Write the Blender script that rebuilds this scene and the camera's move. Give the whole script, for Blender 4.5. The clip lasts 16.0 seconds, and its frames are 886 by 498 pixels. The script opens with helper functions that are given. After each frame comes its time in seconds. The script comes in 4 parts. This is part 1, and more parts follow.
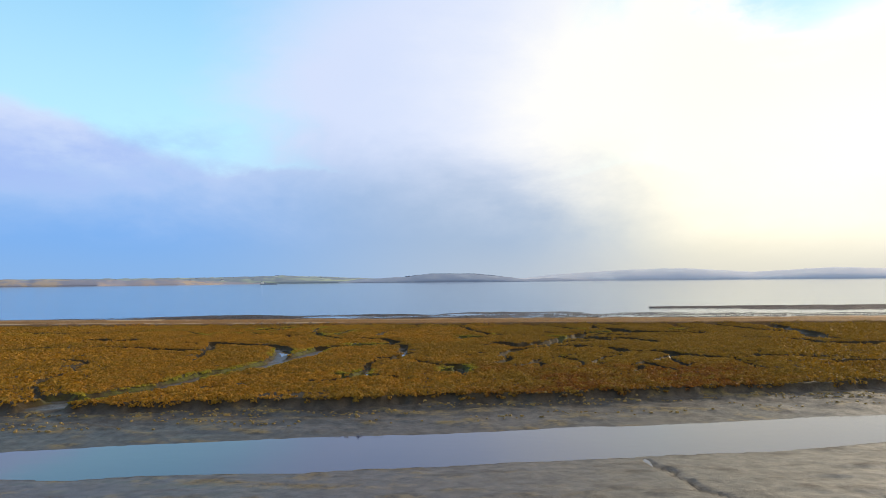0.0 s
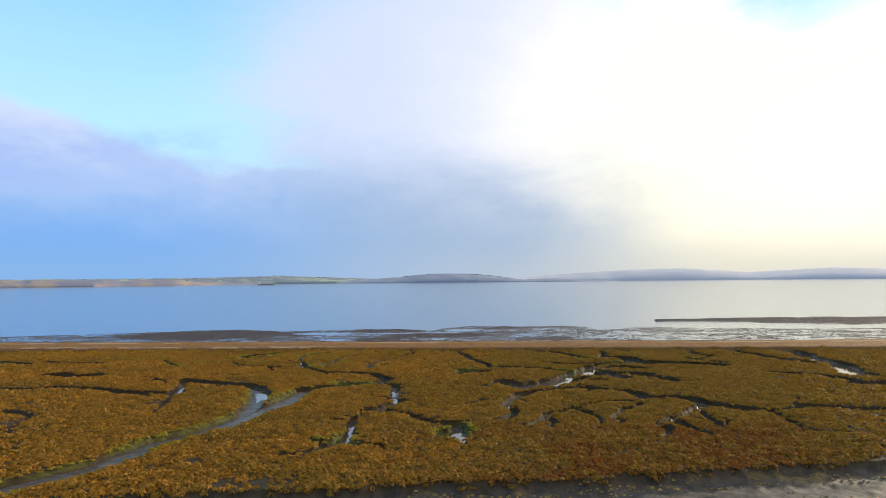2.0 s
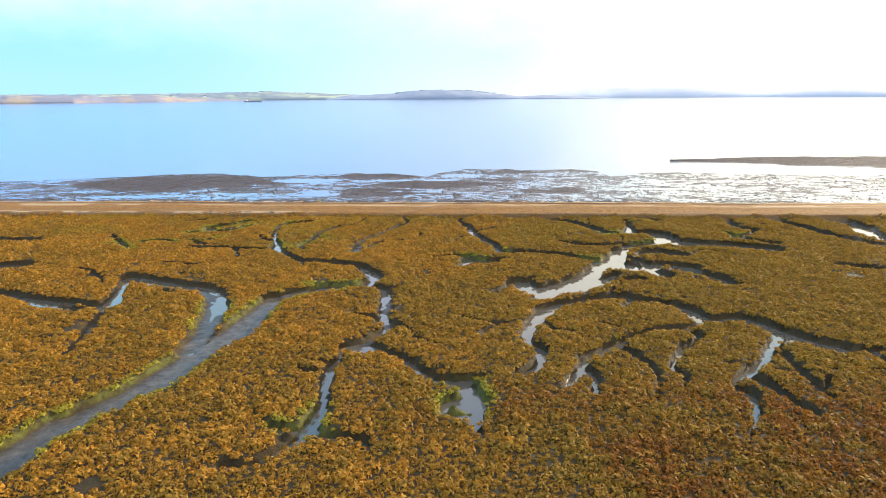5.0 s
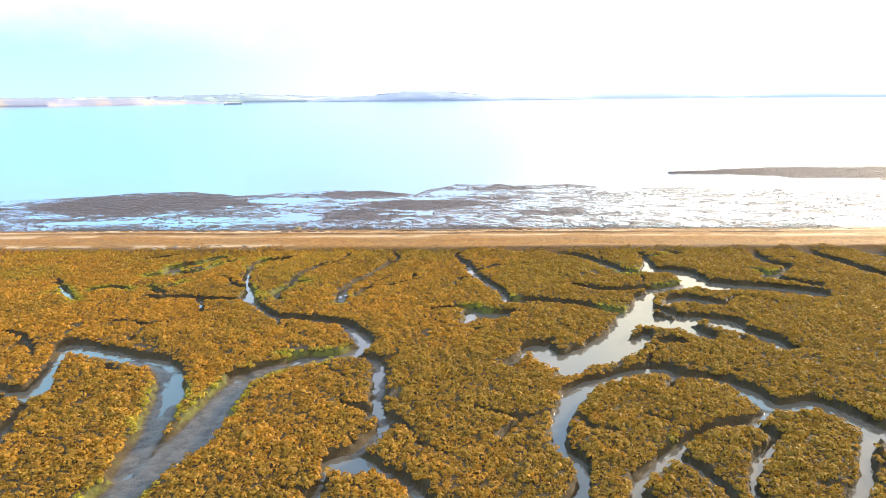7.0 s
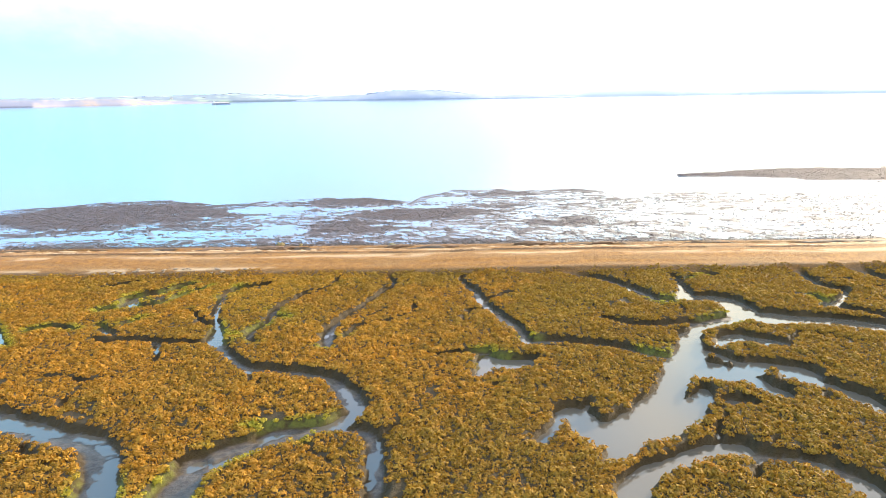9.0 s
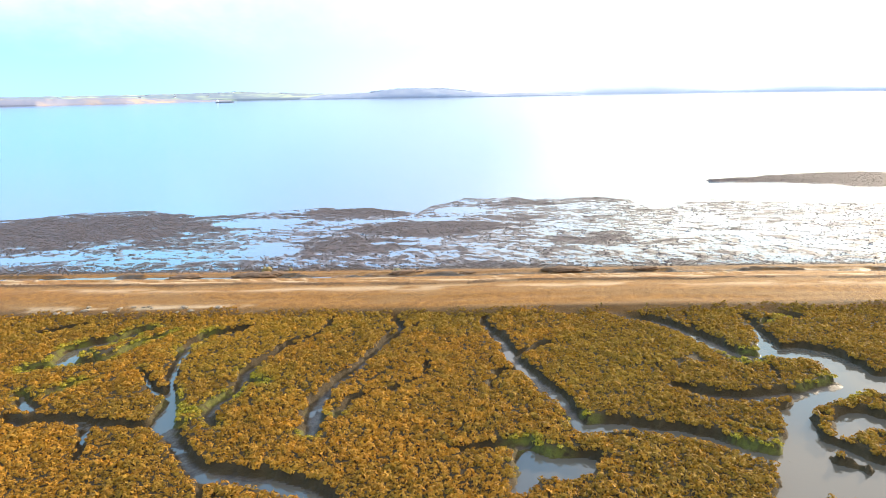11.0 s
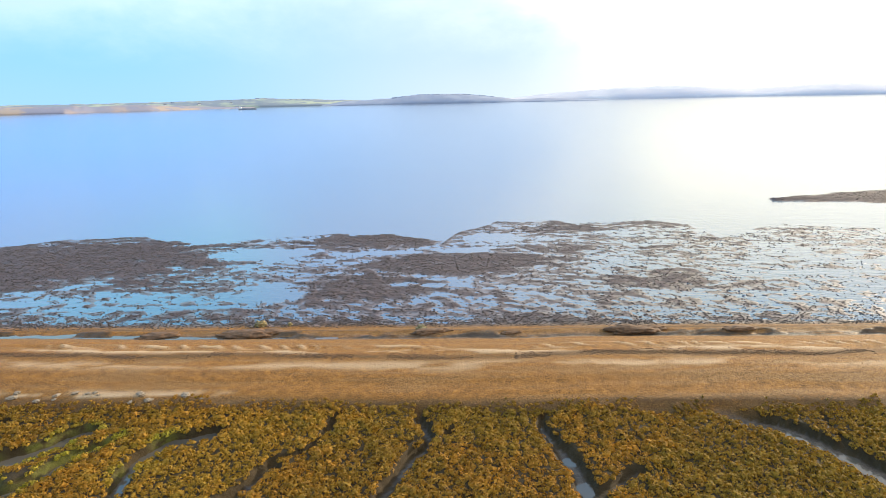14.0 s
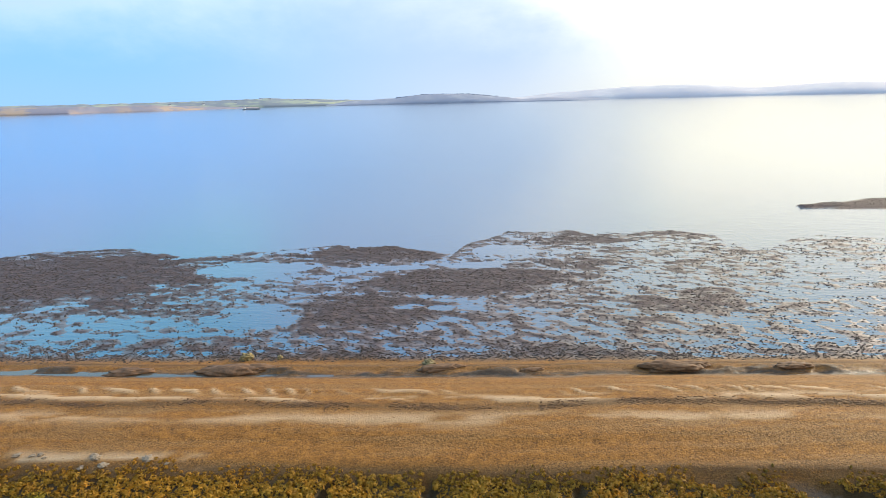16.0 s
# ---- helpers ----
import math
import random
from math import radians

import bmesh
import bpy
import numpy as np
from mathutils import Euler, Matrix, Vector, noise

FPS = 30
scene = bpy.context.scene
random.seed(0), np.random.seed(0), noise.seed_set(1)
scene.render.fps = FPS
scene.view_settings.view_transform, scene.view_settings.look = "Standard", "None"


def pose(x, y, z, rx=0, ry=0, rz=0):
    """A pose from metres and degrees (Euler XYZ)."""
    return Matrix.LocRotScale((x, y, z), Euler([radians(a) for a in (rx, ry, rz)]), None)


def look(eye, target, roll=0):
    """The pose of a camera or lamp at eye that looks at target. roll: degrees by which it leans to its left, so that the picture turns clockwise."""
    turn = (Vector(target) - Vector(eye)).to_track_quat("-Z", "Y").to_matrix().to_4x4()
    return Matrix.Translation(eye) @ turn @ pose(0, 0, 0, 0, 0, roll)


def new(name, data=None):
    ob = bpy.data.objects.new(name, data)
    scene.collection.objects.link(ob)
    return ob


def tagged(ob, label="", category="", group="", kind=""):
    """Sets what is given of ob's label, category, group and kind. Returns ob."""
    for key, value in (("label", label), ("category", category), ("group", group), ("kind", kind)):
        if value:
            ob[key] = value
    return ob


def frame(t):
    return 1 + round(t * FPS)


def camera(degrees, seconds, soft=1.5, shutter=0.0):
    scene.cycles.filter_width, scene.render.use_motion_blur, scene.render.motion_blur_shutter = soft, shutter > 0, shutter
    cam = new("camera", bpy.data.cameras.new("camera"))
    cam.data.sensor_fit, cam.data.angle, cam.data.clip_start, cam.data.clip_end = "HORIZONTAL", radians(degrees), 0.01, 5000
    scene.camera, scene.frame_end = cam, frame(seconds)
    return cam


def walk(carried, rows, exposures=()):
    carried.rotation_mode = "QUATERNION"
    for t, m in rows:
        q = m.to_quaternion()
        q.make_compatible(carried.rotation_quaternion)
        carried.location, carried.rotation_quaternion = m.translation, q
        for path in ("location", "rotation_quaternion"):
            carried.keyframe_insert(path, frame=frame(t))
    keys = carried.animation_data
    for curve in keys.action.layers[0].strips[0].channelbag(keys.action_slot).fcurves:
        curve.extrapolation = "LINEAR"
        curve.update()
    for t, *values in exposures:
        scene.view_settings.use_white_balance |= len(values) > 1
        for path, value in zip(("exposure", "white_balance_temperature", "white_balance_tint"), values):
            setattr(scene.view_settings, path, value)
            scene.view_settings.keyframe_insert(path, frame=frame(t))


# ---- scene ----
cam = camera(71.0, 16.0, 0.85)
PATH = [
    (0, (0.681, 0.327, 6.238), (0.648, 2.324, 6.34), -0.5),
    (0.5, (0.619, 1.866, 6.779), (0.6, 3.863, 6.881), -0.5),
    (1, (0.623, 3.349, 7.523), (0.608, 5.347, 7.626), -0.5),
    (1.5, (0.703, 5.014, 8.406), (0.682, 7.012, 8.509), -0.4),
    (2, (0.758, 6.804, 9.236), (0.731, 8.801, 9.337), -0.5),
    (2.5, (0.719, 8.748, 9.802), (0.689, 10.748, 9.821), -0.4),
    (3, (0.646, 10.995, 10.348), (0.616, 12.989, 10.198), -0.3),
    (3.2, (0.584, 11.851, 10.496), (0.557, 13.84, 10.29), -0.3),
    (5.3, (-0.188, 21.67, 13.933), (-0.19, 23.61, 13.449), -0.3),
    (5.5, (-0.308, 22.552, 14.159), (-0.304, 24.493, 13.678), -0.3),
    (6, (-0.657, 24.73, 14.824), (-0.637, 26.672, 14.347), -0.4),
    (6.5, (-0.967, 26.706, 15.18), (-0.935, 28.649, 14.704), -0.5),
    (7, (-1.277, 28.754, 15.358), (-1.231, 30.697, 14.883), -0.5),
    (7.5, (-1.516, 30.688, 15.435), (-1.46, 32.63, 14.961), -0.6),
    (8, (-1.735, 32.835, 15.483), (-1.671, 34.777, 15.007), -0.7),
    (8.5, (-1.915, 34.999, 15.435), (-1.845, 36.94, 14.959), -0.7),
    (9, (-2.037, 37.448, 15.441), (-1.964, 39.388, 14.962), -0.8),
    (9.2, (-2.12, 38.531, 15.433), (-2.043, 40.472, 14.955), -0.7),
    (11.3, (-2.669, 50.006, 15.571), (-2.613, 51.945, 15.086), -0.9),
    (11.5, (-2.735, 51.102, 15.579), (-2.682, 53.042, 15.096), -0.9),
    (12, (-2.935, 53.815, 15.7), (-2.89, 55.756, 15.221), -1.0),
    (12.5, (-3.019, 56.195, 15.808), (-2.987, 58.137, 15.334), -1.1),
    (13, (-3.161, 58.174, 15.958), (-3.141, 60.118, 15.487), -1.1),
    (13.5, (-3.239, 59.763, 16.107), (-3.24, 61.707, 15.639), -1.2),
    (14, (-3.311, 61.099, 16.169), (-3.317, 63.043, 15.702), -1.2),
    (14.5, (-3.443, 62.561, 16.21), (-3.451, 64.505, 15.741), -1.3),
    (15, (-3.548, 64.116, 16.263), (-3.561, 66.061, 15.795), -1.3),
    (15.5, (-3.674, 65.694, 16.332), (-3.689, 67.638, 15.861), -1.3),
    (16, (-3.73, 67.276, 16.4), (-3.749, 69.221, 15.932), -1.3),
]
# exposure of the film camera as it flies
EXPO = [(0.0, 0.03), (1.5, 0.1), (2.5, 0.04), (3.2, 0.10), (4.2, 0.75), (5.5, 1.22), (7.0, 1.60), (9.0, 1.63), (11.5, 1.28), (12.5, 1.12), (14.5, 0.72), (16.0, 0.6)]
walk(cam, [(t, look(eye, target, roll)) for t, eye, target, roll in PATH], EXPO)

# ---- sky and sun ----
SUN_AZ, SUN_EL = 50.0, 15.0


class Nodes:
    """Short calls for building a node tree."""

    def __init__(self, tree):
        self.tree = tree
        tree.nodes.clear()

    def put(self, value, socket):
        if isinstance(value, bpy.types.NodeSocket):
            self.tree.links.new(value, socket)
        elif isinstance(value, (tuple, list)) and len(value) == 3 and socket.type == "RGBA":
            socket.default_value = (*value, 1)
        else:
            socket.default_value = value

    def add(self, kind, **settings):
        node = self.tree.nodes.new(kind)
        for key, value in settings.items():
            setattr(node, key, value)
        return node

    def math(self, op, a, b=0.0, c=0.0, clamp=False):
        node = self.add("ShaderNodeMath", operation=op, use_clamp=clamp)
        for value, socket in zip((a, b, c), node.inputs):
            self.put(value, socket)
        return node.outputs[0]

    def step(self, value, low, high):
        node = self.add("ShaderNodeMapRange", interpolation_type="SMOOTHSTEP")
        self.put(value, node.inputs["Value"])
        self.put(low, node.inputs["From Min"])
        self.put(high, node.inputs["From Max"])
        return node.outputs["Result"]

    def mix(self, factor, a, b, blend="MIX"):
        node = self.add("ShaderNodeMix", data_type="RGBA", blend_type=blend)
        self.put(factor, node.inputs[0])
        self.put(a, node.inputs[6])
        self.put(b, node.inputs[7])
        return node.outputs[2]

    def noise(self, vector, scale, detail=4.0, rough=0.55, distortion=0.0):
        node = self.add("ShaderNodeTexNoise")
        self.put(vector, node.inputs["Vector"])
        self.put(scale, node.inputs["Scale"])
        self.put(detail, node.inputs["Detail"])
        self.put(rough, node.inputs["Roughness"])
        self.put(distortion, node.inputs["Distortion"])
        return node.outputs["Fac"]

    def stretch(self, vector, sx, sy, sz, turn=0.0):
        node = self.add("ShaderNodeMapping")
        self.put(vector, node.inputs["Vector"])
        node.inputs["Scale"].default_value = (sx, sy, sz)
        node.inputs["Rotation"].default_value = (0, 0, radians(turn))
        return node.outputs[0]


def build_sky():
    world = bpy.data.worlds.new("sky")
    scene.world = world
    world.use_nodes = True
    n = Nodes(world.node_tree)
    way = n.add("ShaderNodeTexCoord").outputs["Generated"]
    xyz = n.add("ShaderNodeSeparateXYZ")
    n.put(way, xyz.inputs[0])
    x, y, z = xyz.outputs
    az = n.math("MULTIPLY", n.math("ARCTAN2", x, y), 57.2958)
    el = n.math("MULTIPLY", n.math("ARCSINE", z), 57.2958)
    billow = n.noise(n.stretch(way, 1, 1, 1.8), 3.2, 7.0, 0.6, 0.4)
    fine = n.noise(n.stretch(way, 1, 1, 2.2), 9.0, 5.0, 0.6)
    wob = n.math("ADD", n.math("MULTIPLY", n.math("SUBTRACT", billow, 0.5), 17.0), n.math("MULTIPLY", n.math("SUBTRACT", fine, 0.5), 7.0))
    azw, elw = n.math("ADD", az, wob), n.math("ADD", el, n.math("MULTIPLY", wob, 0.55))

    soft_az, soft_el = n.math("ADD", az, n.math("MULTIPLY", wob, 0.45)), n.math("ADD", el, n.math("MULTIPLY", wob, 0.25))

    def blob(a, e, wa, we, low=0.25, high=1.15, calm=False):
        """1 inside an oval patch of sky with ragged edges, 0 outside."""
        u = n.math("DIVIDE", n.math("SUBTRACT", soft_az if calm else azw, a), wa)
        v = n.math("DIVIDE", n.math("SUBTRACT", soft_el if calm else elw, e), we)
        r = n.math("SQRT", n.math("ADD", n.math("MULTIPLY", u, u), n.math("MULTIPLY", v, v)))
        return n.math("SUBTRACT", 1.0, n.step(r, low, high))

    air = n.add("ShaderNodeTexSky", sky_type="NISHITA", sun_disc=False)
    air.sun_elevation, air.sun_rotation = radians(SUN_EL), radians(SUN_AZ)
    clear = n.mix(0.75, n.mix(1.0, air.outputs[0], (0.10, 0.12, 0.13), "MULTIPLY"), n.mix(n.step(el, 8.0, 34.0), (0.62, 1.05, 1.21), (0.27, 0.66, 1.14)))
    # rain cloud in the lower sky, blue grey away from the sun and cream towards it
    toward = n.step(soft_az, 3.0, 27.0)
    low_cloud = n.mix(toward, n.mix(n.step(az, -30.0, 4.0), (0.21, 0.44, 0.86), (0.38, 0.50, 0.68)), (0.95, 0.90, 0.72))
    high_cloud = n.mix(n.step(azw, -10.0, 24.0), (0.66, 0.75, 0.97), (1.02, 1.0, 0.98))
    cloud = n.mix(n.step(elw, 3.0, 15.5), low_cloud, high_cloud)
    top = n.math("ADD", 9.6, n.math("MULTIPLY", n.step(az, -22.0, -36.0), 4.0))
    bank = n.math("SUBTRACT", 1.0, n.step(n.math("SUBTRACT", n.math("ADD", el, n.math("MULTIPLY", wob, 0.30)), top), -0.4, 1.3))
    mass = blob(-0.5, 15.0, 23.0, 18.0, 0.5, 1.1)
    glow_side = n.math("MULTIPLY", n.step(soft_az, 8.0, 26.0), n.math("SUBTRACT", 1.0, n.math("MULTIPLY", blob(29.0, 21.5, 9.0, 6.0), 0.75)))
    rest = n.math("MULTIPLY", n.step(billow, 0.48, 0.62), n.step(el, 24.0, 36.0))
    cover = n.math("MAXIMUM", n.math("MAXIMUM", bank, mass), n.math("MAXIMUM", glow_side, rest))
    colour = n.mix(cover, clear, cloud)
    colour = n.mix(n.math("MULTIPLY", n.math("MULTIPLY", blob(-33.0, 10.8, 14.0, 3.0), 0.75), n.step(fine, 0.3, 0.6)), colour, (0.35, 0.50, 0.90))
    # sunlit heart of the cloud, where the light comes through
    colour = n.mix(n.math("MULTIPLY", blob(25.0, 16.5, 22.0, 15.0, 0.1, 1.1, True), 0.95), colour, (1.25, 1.17, 0.92))
    colour = n.mix(n.math("MULTIPLY", blob(37.0, 9.0, 20.0, 9.0, 0.1, 1.1, True), 0.9), colour, (1.3, 1.22, 1.0))
    colour = n.mix(n.math("MULTIPLY", n.math("SUBTRACT", 1.0, n.step(el, 0.0, 4.5)), 0.55), colour, n.mix(n.step(az, -25.0, 22.0), (0.27, 0.46, 0.74), (0.62, 0.62, 0.58)))
    colour = n.mix(n.math("MULTIPLY", blob(31.0, 24.0, 10.0, 6.0, 0.3, 1.1), 0.8), colour, clear)
    ground = n.step(el, -3.0, -0.5)
    colour = n.mix(ground, (0.12, 0.13, 0.14), colour)
    back = n.add("ShaderNodeBackground")
    n.put(colour, back.inputs["Color"])
    out = n.add("ShaderNodeOutputWorld")
    n.put(back.outputs[0], out.inputs["Surface"])
    back.inputs["Strength"].default_value = 1.0


build_sky()
sun = new("sun", bpy.data.lights.new("sun", "SUN"))
sun.data.energy, sun.data.angle, sun.data.color = 4.3, radians(1.5), (1.0, 0.83, 0.60)
sun_way = Vector((math.sin(radians(SUN_AZ)) * math.cos(radians(SUN_EL)), math.cos(radians(SUN_AZ)) * math.cos(radians(SUN_EL)), math.sin(radians(SUN_EL))))
sun.matrix_world = look(sun_way * 60 + Vector((0, 60, 0)), (0, 60, 0))


# ---- materials ----
def material(name):
    m = bpy.data.materials.new(name)
    m.use_nodes = True
    n = Nodes(m.node_tree)
    shader = n.add("ShaderNodeBsdfPrincipled")
    out = n.add("ShaderNodeOutputMaterial")
    n.put(shader.outputs[0], out.inputs["Surface"])
    return m, n, shader


def bump(n, height, shader, distance, strength=1.0):
    node = n.add("ShaderNodeBump")
    n.put(height, node.inputs["Height"])
    node.inputs["Distance"].default_value, node.inputs["Strength"].default_value = distance, strength
    n.put(node.outputs[0], shader.inputs["Normal"])


def where(n):
    return n.add("ShaderNodeNewGeometry").outputs["Position"]


def attribute(n, name):
    return n.add("ShaderNodeAttribute", attribute_name=name).outputs["Fac"]


def plain(name, colour, roughness=0.6, metal=0.0, spread=0.35, scale=6.0):
    """A surface of one colour with blotches and fine grain."""
    m, n, s = material(name)
    p = where(n)
    t = n.math("ADD", n.math("MULTIPLY", n.noise(p, scale), 0.6), n.math("MULTIPLY", n.noise(p, scale * 9), 0.4))
    dark, light = [c * (1 - spread) for c in colour], [min(c * (1 + spread), 1) for c in colour]
    n.put(n.mix(n.step(t, 0.3, 0.7), tuple(dark), tuple(light)), s.inputs["Base Color"])
    s.inputs["Roughness"].default_value, s.inputs["Metallic"].default_value = roughness, metal
    bump(n, t, s, 0.02, 0.4)
    return m


def ground_material():
    """Marsh soil, wet mud, shingle beach and tidal flat in one sheet, told apart by the plan."""
    m, n, s = material("estuary_ground")
    p = where(n)
    mid, tiny = n.noise(p, 2.2, 6.0), n.noise(p, 14.0, 4.0)
    streak = n.noise(n.stretch(p, 0.35, 1.6, 1), 1.4, 6.0, 0.6, 0.6)
    soil = n.mix(mid, (0.016, 0.010, 0.004), (0.050, 0.032, 0.009))
    drift = n.noise(n.stretch(p, 0.8, 1.2, 1, 7), 1.5, 9.0, 0.74, 0.6)
    mud = n.mix(n.step(n.math("ADD", n.math("MULTIPLY", mid, 0.35), n.math("MULTIPLY", drift, 0.65)), 0.34, 0.66), (0.030, 0.023, 0.018), (0.076, 0.058, 0.041))
    mud = n.mix(n.math("MULTIPLY", attribute(n, "crest"), n.step(n.math("ADD", mid, n.math("MULTIPLY", tiny, 0.4)), 0.55, 0.78)), mud, n.mix(tiny, (0.07, 0.045, 0.014), (0.20, 0.135, 0.04)))
    spots = n.step(n.noise(p, 5.5, 3.0, 0.6), 0.66, 0.74)
    mud = n.mix(n.math("MULTIPLY", spots, attribute(n, "film")), mud, (0.022, 0.018, 0.014))
    green = n.mix(tiny, (0.06, 0.075, 0.010), (0.17, 0.18, 0.02))
    grit = n.math("ADD", n.math("MULTIPLY", n.noise(p, 11.0, 2.0, 0.6), 0.5), n.math("MULTIPLY", n.noise(p, 24.0, 2.0, 0.6), 0.5))
    shingle = n.mix(n.step(n.math("ADD", n.math("MULTIPLY", grit, 0.75), n.math("MULTIPLY", mid, 0.25)), 0.36, 0.64), (0.070, 0.027, 0.005), (0.325, 0.145, 0.024))
    shingle = n.mix(n.step(n.noise(n.stretch(p, 0.12, 1.1, 1), 1.0, 4.0, 0.6), 0.44, 0.6), shingle, n.mix(n.step(grit, 0.38, 0.62), (0.072, 0.032, 0.008), (0.30, 0.150, 0.040)))
    flat = n.mix(n.step(n.noise(n.stretch(p, 0.8, 3.0, 1, -12), 2.0, 5.0, 0.65), 0.4, 0.62), (0.034, 0.024, 0.024), (0.092, 0.064, 0.060))
    pale = n.mix(tiny, (0.34, 0.22, 0.11), (0.55, 0.41, 0.26))
    wrack = n.mix(tiny, (0.03, 0.017, 0.008), (0.10, 0.055, 0.02))
    c = n.mix(attribute(n, "mud"), soil, mud)
    c = n.mix(n.math("MULTIPLY", attribute(n, "algae"), n.step(mid, 0.3, 0.55)), c, green)
    c = n.mix(attribute(n, "beach"), c, shingle)
    c = n.mix(attribute(n, "pale"), c, pale)
    c = n.mix(n.math("MULTIPLY", attribute(n, "wrack"), n.step(n.math("ADD", mid, n.math("MULTIPLY", tiny, 0.5)), 0.55, 0.75)), c, wrack)
    c = n.mix(n.math("MULTIPLY", attribute(n, "runnel"), n.step(streak, 0.3, 0.55)), c, mud)
    c = n.mix(attribute(n, "flat"), c, flat)
    n.put(c, s.inputs["Base Color"])
    wet = n.math("MULTIPLY", attribute(n, "wet"), n.step(n.noise(p, 1.1, 6.0, 0.65), 0.36, 0.6))
    n.put(n.math("SUBTRACT", 0.85, n.math("MULTIPLY", n.math("MAXIMUM", wet, n.math("MULTIPLY", attribute(n, "flat"), attribute(n, "wet"))), 0.44)), s.inputs["Roughness"])
    s.inputs["Specular IOR Level"].default_value = 0.24
    relief = n.math("ADD", n.math("MULTIPLY", mid, 0.7), n.math("MULTIPLY", tiny, 0.3))
    film = attribute(n, "film")
    rough_relief = n.math("MULTIPLY", n.math("ADD", relief, n.math("MULTIPLY", grit, 0.5)), n.math("SUBTRACT", 1.0, n.math("MULTIPLY", film, 0.55)))
    bump(n, rough_relief, s, 0.11, 0.9)
    # film of water that shines on the channel's mud
    n.put(n.math("MULTIPLY", film, n.step(n.math("ADD", n.math("MULTIPLY", drift, 0.7), n.math("MULTIPLY", mid, 0.3)), 0.22, 0.50)), s.inputs["Coat Weight"])
    s.inputs["Coat Roughness"].default_value = 0.20
    return m


def leaf_material():
    m, n, s = material("marsh_leaves")
    p = where(n)
    one = n.add("ShaderNodeNewGeometry").outputs["Random Per Island"]
    big, mid = n.noise(p, 0.09, 4.0), n.noise(p, 1.3, 4.0)
    gold = n.mix(one, (0.235, 0.122, 0.011), (0.45, 0.250, 0.024))
    olive = n.mix(one, (0.142, 0.091, 0.011), (0.31, 0.200, 0.021))
    russet = n.mix(one, (0.10, 0.038, 0.005), (0.27, 0.115, 0.014))
    c = n.mix(n.step(n.math("SUBTRACT", n.math("ADD", n.math("MULTIPLY", mid, 0.5), n.math("MULTIPLY", big, 0.5)), n.math("MULTIPLY", attribute(n, "dull"), 0.15)), 0.38, 0.60), olive, gold)
    # leaves between hummocks get a darker colour, painting in the shade of the gaps
    c = n.mix(n.math("MULTIPLY", attribute(n, "hollow_shade"), 0.28), c, n.mix(one, (0.07, 0.036, 0.006), (0.17, 0.095, 0.013)))
    c = n.mix(n.math("MULTIPLY", attribute(n, "russet"), n.step(mid, 0.3, 0.6)), c, russet)
    c = n.mix(attribute(n, "algae"), c, n.mix(one, (0.14, 0.15, 0.012), (0.36, 0.34, 0.03)))
    n.put(n.mix(1.0, c, (1.07, 0.99, 1.17), "MULTIPLY"), s.inputs["Base Color"])
    s.inputs["Roughness"].default_value = 0.75
    s.inputs["Specular IOR Level"].default_value = 0.2
    through_leaf = n.add("ShaderNodeBsdfTranslucent")
    n.put(n.mix(1.0, c, (1.23, 0.92, 0.52), "MULTIPLY"), through_leaf.inputs["Color"])
    both = n.add("ShaderNodeMixShader")
    both.inputs[0].default_value = 0.34
    n.put(s.outputs[0], both.inputs[1])
    n.put(through_leaf.outputs[0], both.inputs[2])
    out = [node for node in n.tree.nodes if node.bl_idname == "ShaderNodeOutputMaterial"][0]
    n.put(both.outputs[0], out.inputs["Surface"])
    return m


def water_material(name, colour, rough, waves, size, ior):
    m, n, s = material(name)
    p = where(n)
    n.put(n.mix(n.noise(p, 0.02), tuple(c * 0.8 for c in colour), colour), s.inputs["Base Color"])
    s.inputs["IOR"].default_value = ior
    s.inputs["Roughness"].default_value = rough
    ripple = n.noise(n.stretch(p, 0.45, 1.3, 1, 8), size, 4.0, 0.6)
    bump(n, ripple, s, waves, 1.0)
    return m


def land_material(name, dark, light, field, scale):
    """Far country: fields, hedges and woods as large patches, in colours paled for haze."""
    m, n, s = material(name)
    p = where(n)
    cell = n.add("ShaderNodeTexVoronoi")
    n.put(n.stretch(p, 1, 0.5, 0.3), cell.inputs["Vector"])
    cell.inputs["Scale"].default_value = scale
    wood = n.noise(p, scale * 1.4, 6.0, 0.65)
    c = n.mix(n.step(cell.outputs["Color"], 0.3, 0.7), light, field)
    c = n.mix(n.step(wood, 0.41, 0.53), c, dark)
    n.put(c, s.inputs["Base Color"])
    s.inputs["Roughness"].default_value = 0.95
    return m


GROUND, LEAF = ground_material(), leaf_material()
SEA = water_material("sea_water", (0.020, 0.095, 0.18), 0.10, 0.03, 1.1, 1.58)
STILL = water_material("still_creek_water", (0.085, 0.074, 0.058), 0.03, 0.003, 3.0, 1.5)
CHANNEL = water_material("channel_water", (0.015, 0.042, 0.11), 0.06, 0.003, 2.0, 1.42)
WEED = plain("wet_weed_and_stones", (0.045, 0.031, 0.023), 0.75, 0, 0.6, 3.0)
PEBBLE = plain("shingle_stones", (0.22, 0.105, 0.030), 0.7, 0, 0.6, 5.0)
CLOD = plain("wet_brown_mud", (0.11, 0.055, 0.022), 0.85, 0, 0.5, 4.0)
ALGAE = plain("ochre_algae", (0.21, 0.13, 0.03), 0.7, 0, 0.5, 4.0)
ROCK = plain("weedy_rock", (0.16, 0.12, 0.045), 0.8, 0, 0.5, 5.0)
